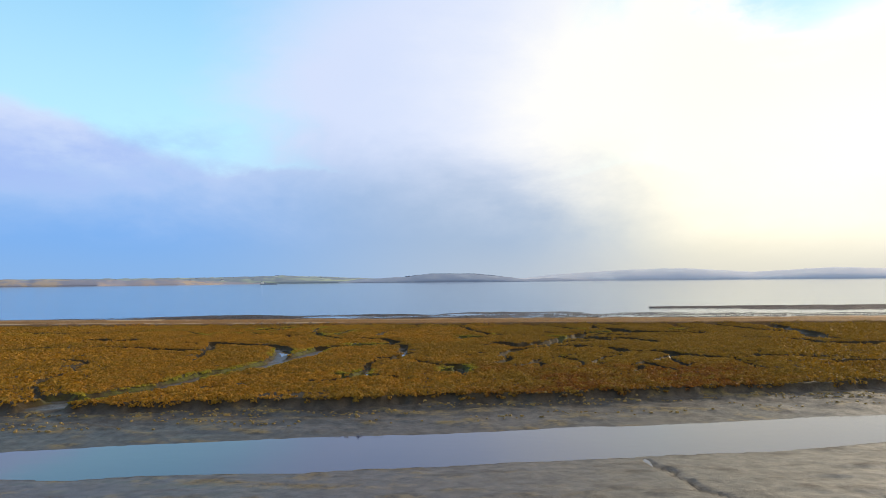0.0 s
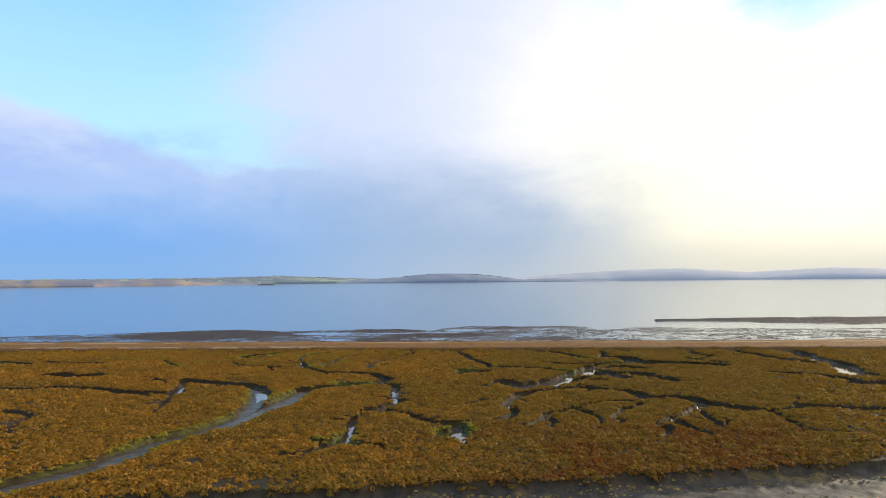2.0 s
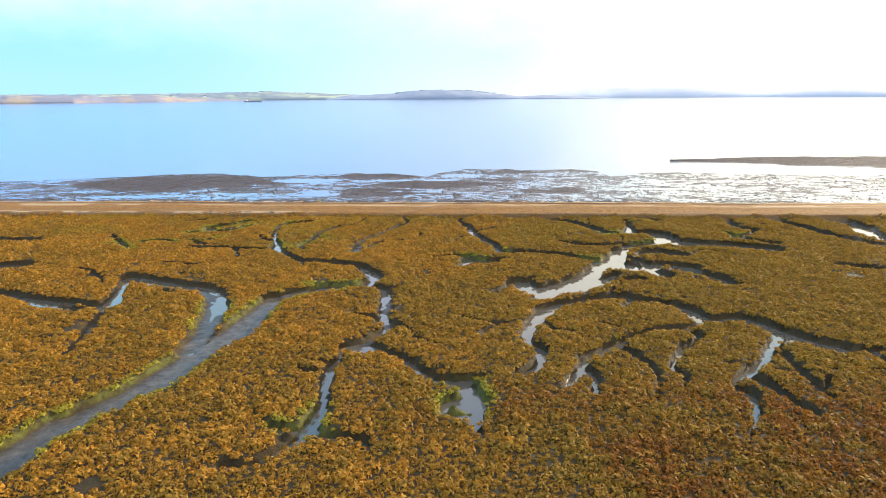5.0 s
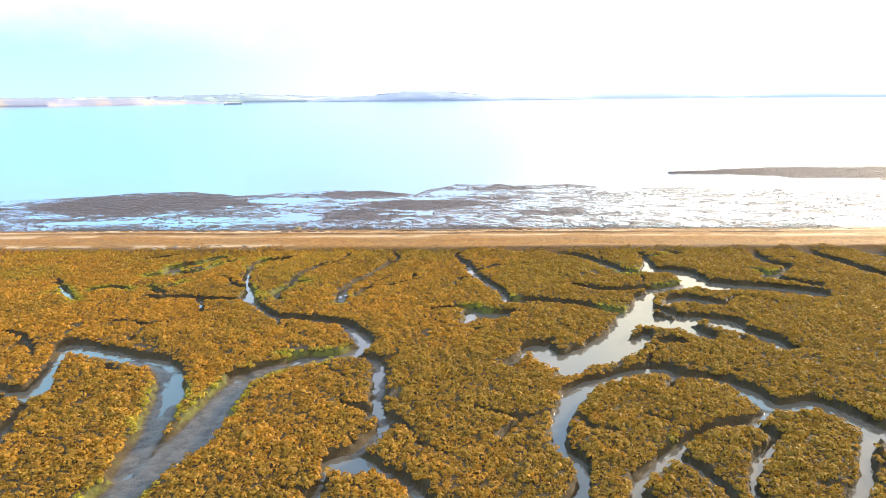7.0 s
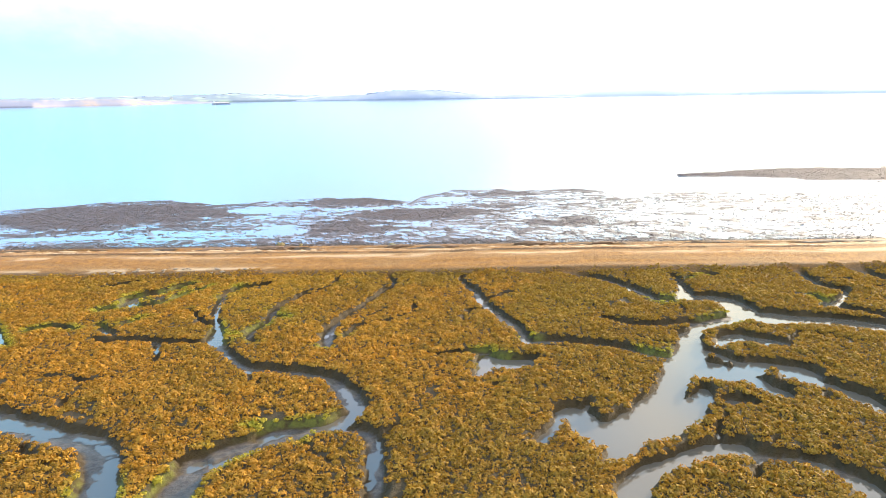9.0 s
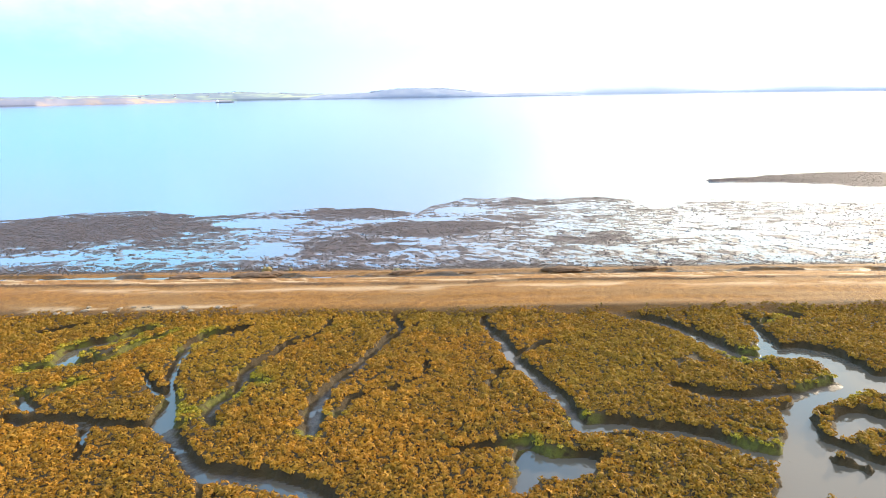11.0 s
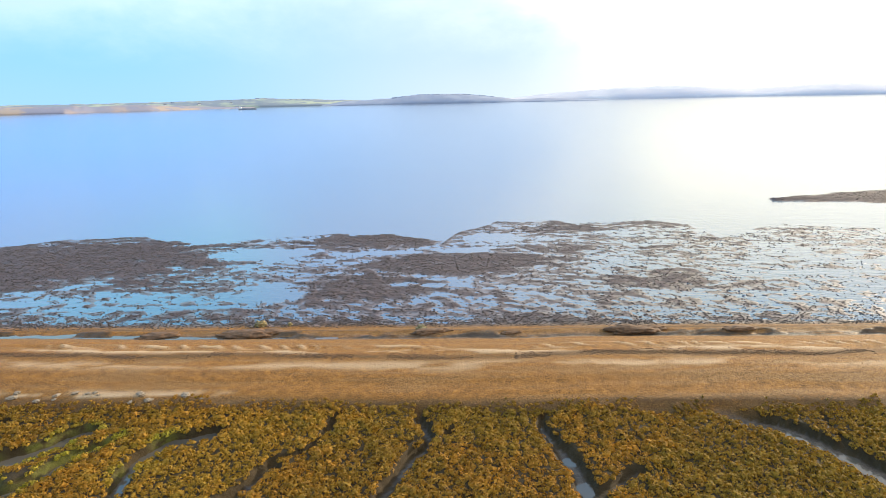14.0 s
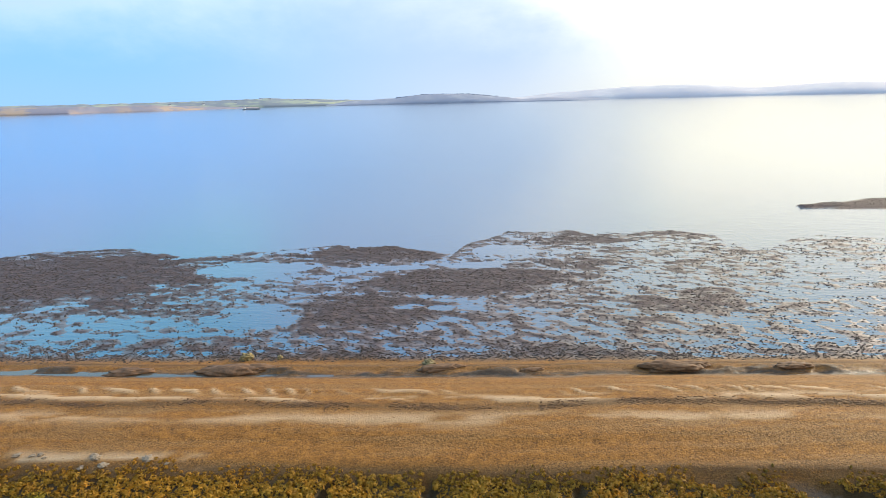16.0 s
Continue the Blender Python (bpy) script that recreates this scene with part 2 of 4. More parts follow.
# ---- plan of the shore ----
def lattice(ix, iy, seed):
    h = (ix.astype(np.int64) * 374761393 + iy.astype(np.int64) * 668265263 + seed * 1274126177) & 0xFFFFFFFF
    h = ((h ^ (h >> 13)) * 1274126177) & 0xFFFFFFFF
    return ((h ^ (h >> 16)) & 0xFFFF) / 65535.0


def vnoise(x, y, seed=0):
    ix, iy = np.floor(x), np.floor(y)
    fx, fy = x - ix, y - iy
    fx, fy = fx * fx * (3 - 2 * fx), fy * fy * (3 - 2 * fy)
    a, b = lattice(ix, iy, seed), lattice(ix + 1, iy, seed)
    c, d = lattice(ix, iy + 1, seed), lattice(ix + 1, iy + 1, seed)
    return (a + (b - a) * fx) * (1 - fy) + (c + (d - c) * fx) * fy


def fbm(x, y, seed=0, octaves=4):
    total, amp, norm = 0.0, 1.0, 0.0
    for k in range(octaves):
        total = total + amp * vnoise(x * 2 ** k, y * 2 ** k, seed + 17 * k)
        norm, amp = norm + amp, amp * 0.5
    return total / norm


def smooth(v, low, high):
    t = np.clip((v - low) / (high - low), 0, 1)
    return t * t * (3 - 2 * t)


CREEKS = []


def creek(depth, *course):
    """A tidal creek through the marsh: a smooth course of points with the width of the opening at each."""
    pts = np.array(course, float)
    ext = np.vstack([2 * pts[0] - pts[1], pts, 2 * pts[-1] - pts[-2]])
    line = []
    for i in range(1, len(ext) - 2):
        p0, p1, p2, p3 = ext[i - 1:i + 3]
        steps = max(3, int(np.hypot(*(p2 - p1)[:2]) / 0.25))
        for u in np.arange(steps) / steps:
            line.append(0.5 * (2 * p1 + (p2 - p0) * u + (2 * p0 - 5 * p1 + 4 * p2 - p3) * u * u + (3 * p1 - p0 - 3 * p2 + p3) * u ** 3))
    line.append(pts[-1])
    line = np.array(line)
    half = np.maximum(line[:, 2], 0.12) / 2 * (0.86 + 0.28 * vnoise(line[:, 0] * 0.9, line[:, 1] * 0.9, 5)) + 0.07
    CREEKS.append((line[:, :2], half, depth))


creek(0.56, (1.8, 91.5, 0.33), (1.6, 90.3, 0.50), (2.0, 88.9, 0.71), (2.6, 86.3, 0.80), (2.8, 84.2, 0.91), (3.4, 82.3, 1.02), (4.1, 80.1, 1.10), (4.7, 78.2, 1.05), (5.0, 76.5, 0.97))
creek(0.57, (5.0, 75.7, 1.37), (6.9, 75.8, 1.31), (9.2, 75.1, 1.29), (10.8, 74.3, 1.23), (12.2, 73.1, 1.28), (13.7, 72.3, 1.46))
creek(0.50, (3.1, 84.7, 0.53), (4.0, 85.2, 0.40), (5.0, 86.1, 0.51), (5.6, 86.1, 0.35))
creek(0.52, (2.8, 82.1, 0.51), (1.9, 82.4, 0.58), (1.3, 81.3, 0.27), (0.9, 80.2, 0.23))
creek(0.56, (11.3, 91.5, 0.96), (12.3, 90.7, 1.16), (13.6, 90.0, 1.30), (14.6, 88.6, 1.45), (15.5, 86.9, 1.42), (16.1, 85.1, 1.48), (16.9, 83.7, 1.48), (18.0, 83.5, 0.93), (19.3, 83.3, 0.79))
creek(0.60, (20.6, 90.1, 0.55), (20.1, 87.0, 0.80), (19.5, 84.0, 2.05), (21.4, 83.7, 2.62), (22.2, 82.1, 2.44), (22.2, 79.7, 3.03), (24.6, 78.8, 2.88), (27.4, 78.0, 2.90), (30.0, 76.5, 3.12))
creek(0.50, (22.8, 90.7, 0.19), (22.0, 89.6, 0.19), (20.9, 88.6, 0.28))
creek(0.64, (21.9, 81.5, 1.21), (21.2, 79.3, 1.37), (17.9, 77.7, 1.36), (16.0, 76.4, 1.49))
creek(0.55, (11.3, 79.8, 0.57), (12.6, 78.7, 1.07), (14.5, 78.2, 1.14), (16.6, 78.4, 1.14), (18.4, 78.8, 1.05), (20.4, 79.5, 1.13))
creek(0.66, (16.0, 75.9, 1.41), (14.9, 73.5, 1.85), (13.0, 70.8, 1.69), (11.3, 68.0, 1.85), (9.3, 65.5, 2.51), (7.5, 64.3, 2.77), (6.6, 64.0, 2.54))
creek(0.66, (6.2, 64.6, 2.51), (7.8, 64.3, 2.70), (9.8, 65.3, 2.79), (11.6, 66.3, 2.15))
creek(0.66, (11.7, 66.5, 1.64), (13.2, 67.8, 1.17), (13.6, 68.6, 0.70))
creek(0.64, (6.7, 65.1, 1.27), (6.0, 65.8, 0.91), (6.7, 67.2, 0.44))
creek(0.62, (5.8, 66.2, 2.10), (5.2, 66.2, 1.06), (4.5, 65.2, 0.60), (3.7, 64.1, 0.71), (3.3, 63.6, 0.43))
creek(0.64, (7.5, 63.4, 1.42), (6.7, 62.3, 1.03), (6.1, 61.7, 0.41))
creek(0.64, (12.6, 62.6, 1.40), (11.0, 62.4, 1.48), (9.5, 61.8, 1.30), (8.2, 61.3, 1.34), (7.0, 60.5, 1.23), (6.2, 59.4, 1.01))
creek(0.64, (7.4, 60.4, 0.93), (5.7, 58.1, 1.25), (4.8, 55.0, 0.75), (5.3, 53.3, 0.87), (5.2, 51.7, 0.68), (4.5, 50.6, 0.88), (3.9, 50.0, 0.83))
creek(0.57, (11.6, 62.3, 0.92), (13.3, 61.8, 1.21), (15.2, 61.1, 1.39), (16.2, 59.8, 1.35), (16.5, 58.1, 1.64), (17.7, 57.9, 1.36), (19.0, 58.3, 1.22), (19.6, 57.5, 1.52), (20.2, 55.8, 1.74), (21.1, 54.2, 1.89), (22.1, 53.3, 1.88))
creek(0.60, (16.2, 57.5, 0.58), (14.8, 56.4, 0.71), (13.5, 56.1, 0.68), (12.1, 55.7, 0.50), (11.1, 55.1, 0.51), (10.0, 54.1, 0.64), (8.8, 53.0, 0.70), (7.6, 51.9, 0.67), (6.8, 50.3, 0.57), (6.1, 48.9, 0.46), (5.4, 48.1, 0.39), (5.1, 47.2, 0.20))
creek(0.62, (7.4, 50.5, 0.70), (7.5, 49.5, 0.63), (7.4, 48.5, 0.37), (7.0, 47.6, 0.22))
creek(0.60, (10.1, 53.0, 0.74), (10.6, 52.1, 0.59), (10.8, 50.7, 0.51), (10.7, 49.5, 0.36), (10.5, 48.4, 0.26), (9.9, 47.1, 0.17))
creek(0.62, (15.4, 55.0, 0.56), (13.7, 53.4, 0.62), (12.3, 51.6, 0.48), (12.0, 50.4, 0.55), (12.1, 49.2, 0.38), (11.4, 47.6, 0.16))
creek(0.55, (14.4, 56.5, 0.61), (15.0, 55.4, 0.66), (15.2, 54.3, 0.35))
creek(0.50, (12.1, 49.6, 0.23), (12.9, 50.0, 0.17))
creek(0.64, (20.3, 55.6, 0.57), (18.5, 53.5, 0.65), (17.2, 51.6, 0.63), (15.9, 50.4, 0.77), (14.7, 49.4, 0.58), (14.2, 48.7, 0.44), (14.4, 48.1, 0.89), (14.5, 47.1, 0.76), (14.0, 45.7, 0.48), (13.3, 44.6, 0.28))
creek(0.60, (15.4, 49.6, 0.68), (15.8, 48.9, 0.75), (15.9, 48.3, 0.71), (16.2, 47.2, 0.53), (16.5, 45.7, 0.50))
creek(0.58, (19.1, 53.6, 0.45), (18.5, 51.6, 0.52), (18.3, 49.8, 0.61), (18.1, 48.2, 0.64), (18.2, 47.1, 0.53))
creek(0.62, (17.1, 74.3, 0.84), (17.8, 74.8, 1.13), (19.2, 75.8, 2.07), (20.1, 75.1, 2.13), (21.3, 74.5, 1.79))
creek(0.50, (21.1, 74.3, 0.41), (22.0, 74.6, 0.28), (23.8, 76.3, 0.17))
creek(0.58, (15.7, 74.1, 1.20), (16.4, 72.9, 1.15), (17.4, 71.9, 1.03), (19.2, 71.5, 0.93), (20.2, 70.8, 0.99), (20.9, 69.7, 0.75))
creek(0.64, (15.1, 70.7, 3.35), (15.8, 70.4, 2.50), (16.7, 69.9, 1.75), (17.0, 68.8, 1.60), (17.3, 67.9, 1.80), (17.5, 67.3, 1.12))
creek(0.62, (16.7, 70.9, 1.26), (17.6, 71.0, 1.88), (18.6, 71.4, 1.35))
creek(0.62, (19.0, 69.3, 0.52), (19.9, 70.2, 2.60), (19.8, 69.1, 1.56), (20.6, 68.2, 1.82), (21.1, 67.1, 1.73), (21.7, 65.5, 1.63))
creek(0.60, (13.3, 65.2, 0.18), (12.4, 64.4, 0.28), (11.9, 63.2, 0.25), (11.9, 62.4, 0.30))
creek(0.62, (14.4, 66.9, 1.22), (15.1, 66.7, 1.08))
creek(0.60, (13.1, 61.7, 0.18), (12.4, 60.7, 0.23), (11.8, 59.9, 0.10))
creek(0.60, (32.3, 90.7, 0.79), (31.8, 88.6, 1.18), (31.6, 86.3, 1.31), (32.3, 85.1, 1.70), (32.2, 83.9, 0.58), (29.5, 81.7, 1.11), (28.4, 81.1, 0.79))
creek(0.50, (29.4, 82.5, 0.86), (29.2, 83.4, 0.63))
creek(0.57, (29.7, 81.7, 1.23), (29.9, 80.3, 1.56), (31.6, 78.7, 1.59))
creek(0.55, (37.5, 91.2, 1.43), (38.1, 87.9, 1.50), (38.6, 84.9, 1.50), (39.8, 80.3, 1.50), (41.4, 77.8, 1.50))
creek(0.62, (45.5, 93.9, 0.87), (44.2, 90.4, 2.60), (45.0, 87.2, 2.60), (43.6, 82.5, 2.60), (43.6, 80.4, 2.60), (43.5, 76.4, 2.60), (40.8, 70.1, 2.60), (41.4, 68.8, 2.60))
creek(0.58, (33.3, 70.7, 1.50), (35.7, 69.4, 1.50), (37.6, 67.3, 1.50), (37.8, 65.7, 1.50), (38.2, 63.2, 1.50), (41.7, 62.2, 1.50))
creek(0.57, (23.6, 52.8, 1.24), (25.3, 53.1, 0.97), (27.4, 54.1, 1.32), (30.2, 53.1, 1.50), (33.2, 52.4, 1.50))
creek(0.58, (23.6, 52.5, 0.58), (23.5, 49.9, 0.56), (23.0, 47.4, 0.73), (23.3, 46.3, 0.66), (25.2, 45.9, 0.48))
creek(0.58, (-25.4, 68.0, 1.68), (-23.8, 67.3, 1.93), (-22.2, 66.7, 1.67), (-20.2, 65.9, 1.45), (-18.6, 65.4, 1.32), (-17.3, 64.5, 1.19), (-16.5, 63.3, 1.23), (-15.9, 61.6, 1.30), (-15.3, 60.0, 1.23))
creek(0.52, (-24.5, 68.0, 1.21), (-21.8, 66.1, 1.33), (-19.5, 65.3, 1.40), (-17.6, 64.1, 1.11), (-16.1, 61.2, 1.32), (-15.3, 58.0, 1.49), (-14.9, 55.1, 1.46), (-14.6, 53.2, 1.67))
creek(0.45, (-14.2, 52.4, 2.17), (-14.5, 50.9, 2.35), (-15.0, 48.9, 2.27), (-15.8, 47.2, 2.15), (-16.7, 45.7, 2.01), (-17.5, 44.5, 1.86))
creek(0.45, (-14.2, 52.4, 2.10), (-13.5, 54.2, 2.04), (-12.8, 56.7, 2.27), (-12.6, 60.1, 1.85), (-11.9, 62.9, 1.66), (-10.0, 64.4, 1.56), (-7.9, 65.4, 1.52))
creek(0.45, (-18.1, 40.5, 2.22), (-18.8, 38.8, 2.19), (-19.6, 37.6, 2.27), (-20.8, 36.3, 2.30), (-22.3, 35.0, 2.30))
creek(0.60, (-24.2, 67.7, 1.71), (-25.0, 66.8, 1.13), (-24.7, 65.1, 0.91), (-23.8, 62.5, 1.34), (-23.5, 61.1, 1.47), (-24.9, 61.4, 0.88), (-26.9, 62.1, 0.89), (-28.9, 62.6, 0.88), (-31.9, 63.7, 0.80))
creek(0.52, (-23.4, 60.6, 0.38), (-22.9, 58.8, 0.38), (-22.4, 56.8, 0.62), (-21.9, 55.3, 0.37), (-21.6, 53.7, 0.27), (-21.3, 52.2, 0.15))
creek(0.50, (-31.4, 70.8, 0.34), (-29.5, 69.8, 0.43), (-27.7, 67.8, 0.35), (-26.5, 66.1, 0.21))
creek(0.58, (-25.0, 60.2, 1.30), (-27.9, 61.3, 1.31), (-30.9, 63.2, 1.15), (-33.9, 64.0, 1.46), (-36.7, 64.5, 1.39), (-38.4, 63.3, 1.31), (-42.8, 63.8, 1.34))
creek(0.62, (-41.4, 72.3, 2.60), (-40.3, 72.0, 2.60), (-38.9, 71.0, 2.03))
creek(0.64, (-38.2, 71.0, 2.60), (-37.9, 71.9, 2.60), (-36.8, 71.9, 2.60))
creek(0.60, (-57.4, 83.7, 1.50), (-51.9, 81.8, 1.50), (-49.5, 80.4, 1.14))
creek(0.50, (-48.8, 82.5, 1.12), (-44.5, 81.6, 1.50), (-41.8, 81.5, 1.50))
creek(0.55, (-33.0, 53.7, 0.83), (-30.6, 52.7, 0.77), (-29.4, 51.8, 0.24))
creek(0.60, (-20.2, 90.2, 0.35), (-21.8, 88.2, 0.63), (-22.5, 86.4, 0.67), (-23.5, 85.3, 0.86), (-24.9, 85.2, 0.95), (-25.9, 84.8, 1.00), (-27.0, 84.3, 0.92))
creek(0.62, (-25.7, 86.1, 1.37), (-25.6, 87.6, 1.57), (-24.1, 88.7, 1.45), (-22.5, 90.6, 1.33))
creek(0.58, (-29.7, 90.3, 0.53), (-28.8, 91.0, 0.54), (-27.4, 91.8, 0.33))
creek(0.60, (-24.3, 80.7, 0.51), (-23.5, 81.5, 0.58), (-23.1, 82.2, 0.67), (-22.2, 82.7, 0.27))
creek(0.64, (-15.8, 90.2, 1.34), (-17.3, 89.5, 1.54), (-18.2, 88.3, 1.11), (-18.4, 87.2, 0.72), (-18.3, 86.0, 0.72), (-18.1, 84.7, 0.67), (-17.7, 82.8, 0.52), (-17.0, 81.1, 0.54), (-16.6, 79.7, 0.66), (-16.4, 78.4, 1.13), (-16.2, 77.1, 1.50))
creek(0.64, (-19.9, 83.8, 0.42), (-19.1, 82.7, 0.37), (-18.2, 81.3, 0.46), (-17.2, 80.5, 0.58))
creek(0.58, (-16.2, 77.4, 0.67), (-17.7, 77.2, 0.50), (-19.1, 77.5, 0.66), (-20.6, 78.1, 0.53), (-21.9, 78.2, 0.53), (-23.3, 78.2, 0.51))
creek(0.50, (-24.1, 93.0, 0.28), (-23.4, 91.2, 0.17))
creek(0.56, (-16.1, 77.2, 0.85), (-14.8, 75.6, 0.99), (-13.5, 73.7, 0.77), (-12.3, 72.8, 1.14), (-10.4, 72.3, 1.25), (-8.7, 71.7, 1.26), (-7.2, 70.7, 1.35), (-6.0, 68.7, 1.51), (-5.6, 67.3, 1.17), (-6.2, 66.4, 1.21), (-7.1, 65.7, 1.12), (-9.0, 65.2, 1.66), (-10.1, 64.3, 1.64), (-11.2, 63.4, 1.50), (-12.3, 62.7, 1.96))
creek(0.57, (-7.5, 65.1, 0.50), (-6.2, 65.3, 0.77), (-5.1, 65.2, 0.79), (-4.5, 64.3, 0.86), (-4.3, 62.7, 0.87), (-4.1, 61.2, 0.88), (-4.3, 59.7, 0.79))
creek(0.58, (-4.4, 61.0, 0.64), (-4.0, 58.5, 0.73), (-3.7, 56.7, 0.89), (-4.3, 55.2, 0.87), (-5.2, 54.2, 0.81), (-6.0, 53.9, 0.58), (-6.0, 52.6, 0.50), (-6.2, 50.9, 0.59), (-6.1, 49.0, 0.58), (-5.9, 47.3, 0.58), (-5.7, 45.7, 0.57))
creek(0.60, (-5.9, 46.6, 0.61), (-6.0, 45.1, 0.88), (-6.1, 44.2, 0.72), (-6.9, 42.9, 0.52), (-7.7, 42.0, 0.48), (-8.7, 41.9, 0.49))
creek(0.60, (-5.9, 44.7, 0.87), (-6.9, 44.6, 0.44), (-7.8, 45.0, 0.22))
creek(0.60, (-5.6, 44.2, 0.60), (-4.5, 43.9, 0.56), (-3.5, 43.6, 0.31), (-3.3, 42.6, 0.11))
creek(0.62, (-5.1, 53.5, 1.85), (-4.6, 53.5, 1.92))
creek(0.57, (-4.5, 53.7, 0.62), (-3.1, 52.8, 0.56), (-2.1, 51.7, 0.75), (-1.3, 50.3, 0.78), (-0.4, 49.2, 0.78), (0.7, 49.5, 0.70), (2.1, 49.6, 0.30))
creek(0.64, (-0.1, 49.3, 1.14), (1.0, 48.5, 1.09), (1.4, 47.0, 0.96), (1.3, 45.6, 0.68), (1.2, 44.8, 0.55), (1.4, 44.2, 0.35))
creek(0.64, (1.2, 47.1, 1.63), (0.1, 47.0, 1.12), (-0.2, 46.3, 0.20), (0.1, 45.9, 0.91), (1.1, 45.6, 1.44))
creek(0.60, (1.4, 46.8, 0.60), (2.0, 47.4, 0.27))
creek(0.50, (-6.3, 60.0, 0.25), (-5.9, 58.9, 0.40), (-5.1, 58.6, 0.47), (-4.3, 58.0, 0.53))
creek(0.50, (-3.4, 57.7, 0.41), (-2.5, 56.5, 0.48), (-1.9, 55.1, 0.32), (-0.5, 54.0, 0.16))
creek(0.48, (-8.0, 51.0, 0.16), (-7.4, 50.4, 0.29), (-6.6, 50.4, 0.24))
creek(0.54, (-5.0, 92.0, 0.38), (-4.5, 90.3, 0.50), (-4.3, 89.0, 0.59), (-5.1, 87.5, 0.73), (-5.9, 85.7, 0.64), (-6.8, 83.2, 0.77), (-7.6, 81.8, 0.85), (-8.2, 80.3, 0.94), (-8.5, 78.7, 0.88), (-8.4, 77.4, 0.95), (-8.4, 76.1, 1.02))
creek(0.50, (-3.2, 90.0, 0.46), (-3.6, 89.3, 0.17))
creek(0.48, (-7.3, 77.6, 0.49), (-7.0, 78.3, 0.48), (-6.7, 79.1, 0.54), (-5.8, 79.9, 0.42), (-4.7, 80.1, 0.33), (-3.7, 80.8, 0.26), (-2.8, 81.8, 0.30), (-2.6, 83.3, 0.27), (-2.7, 84.5, 0.19))
creek(0.54, (-9.3, 91.7, 0.29), (-9.6, 90.2, 0.46), (-10.2, 88.6, 0.40), (-11.7, 87.5, 0.53), (-12.2, 86.1, 0.63), (-12.9, 84.7, 0.48), (-13.5, 83.3, 0.73), (-13.3, 82.2, 0.57), (-13.4, 80.6, 0.64), (-13.9, 79.2, 0.82), (-14.0, 78.1, 0.58), (-13.3, 76.8, 0.59))
creek(0.48, (-12.9, 81.9, 0.42), (-11.9, 81.5, 0.23))
creek(0.64, (2.1, 74.2, 0.50), (2.2, 73.0, 1.98), (3.4, 72.5, 2.26), (4.6, 72.9, 1.43))
creek(0.62, (2.1, 72.5, 1.13), (1.2, 71.0, 0.80))
creek(0.50, (2.1, 74.4, 0.81), (0.2, 74.2, 0.63), (-1.9, 74.0, 0.36))
creek(0.60, (2.0, 69.4, 0.19), (1.9, 68.1, 0.15))
creek(0.48, (-11.5, 71.3, 0.22), (-11.4, 70.1, 0.19), (-10.3, 68.9, 0.13))
creek(0.52, (-24.7, 72.4, 0.24), (-23.7, 72.4, 0.27), (-22.2, 71.8, 0.28), (-21.5, 70.9, 0.20), (-21.5, 69.8, 0.20), (-21.5, 68.9, 0.37), (-21.4, 68.2, 0.20))
creek(0.55, (-15.2, 77.0, 0.60), (-17.9, 77.2, 0.79), (-19.8, 77.5, 0.93), (-21.8, 78.0, 0.61), (-23.3, 77.7, 0.77), (-24.6, 78.4, 0.42))
creek(0.62, (-19.8, 77.0, 0.38), (-18.8, 74.4, 0.36))
creek(0.62, (-25.5, 81.2, 0.37), (-24.6, 79.9, 0.75), (-23.8, 79.3, 0.68))
creek(0.62, (-34.8, 83.4, 0.40), (-31.0, 78.6, 0.73), (-29.8, 77.4, 0.51))
creek(0.60, (-26.7, 80.2, 0.45), (-28.8, 81.0, 0.84), (-30.1, 80.3, 0.82))
creek(0.55, (1.1, 58.3, 0.29), (2.4, 57.5, 0.43), (3.3, 57.1, 0.33), (2.6, 56.2, 0.33), (1.9, 54.9, 0.22))
creek(0.52, (3.3, 57.2, 0.35), (4.8, 57.6, 0.36))
creek(0.50, (6.2, 57.2, 0.30), (6.8, 55.9, 0.46), (7.8, 55.7, 0.44))
creek(0.60, (13.3, 44.6, 0.17), (12.8, 43.7, 0.10))
creek(0.60, (19.3, 49.3, 0.12), (18.7, 48.3, 0.11))
creek(0.50, (7.3, 92.1, 0.48), (8.1, 91.6, 0.65), (8.9, 92.2, 0.33))
creek(0.48, (16.4, 90.9, 0.14), (15.9, 87.9, 0.17))
creek(0.45, (16.2, 83.0, 0.52), (16.6, 82.6, 0.36), (16.3, 81.6, 0.16))
creek(0.50, (22.8, 90.7, 1.18), (24.1, 89.8, 0.97))
creek(0.52, (-29.8, 51.8, 0.68), (-29.0, 48.4, 0.35), (-27.3, 46.5, 0.28))
creek(0.50, (-27.5, 45.4, 0.65), (-27.7, 43.5, 0.63), (-26.5, 40.4, 0.31), (-23.7, 36.9, 0.54), (-22.5, 36.9, 1.10))
creek(0.45, (-15.9, 47.0, 2.1), (-16.8, 45.2, 2.1), (-17.6, 42.9, 2.2), (-18.2, 40.3, 2.2))
creek(0.58, (37.3, 63.8, 2.0), (42.0, 64.0, 1.7), (56.0, 62.0, 1.6), (75.0, 63.0, 1.6))
creek(0.57, (30.8, 50.1, 1.4), (44.0, 50.0, 1.3), (60.0, 52.0, 1.2))
creek(0.60, (-41.2, 61.6, 1.2), (-52.0, 63.0, 1.0), (-64.0, 61.0, 1.0))


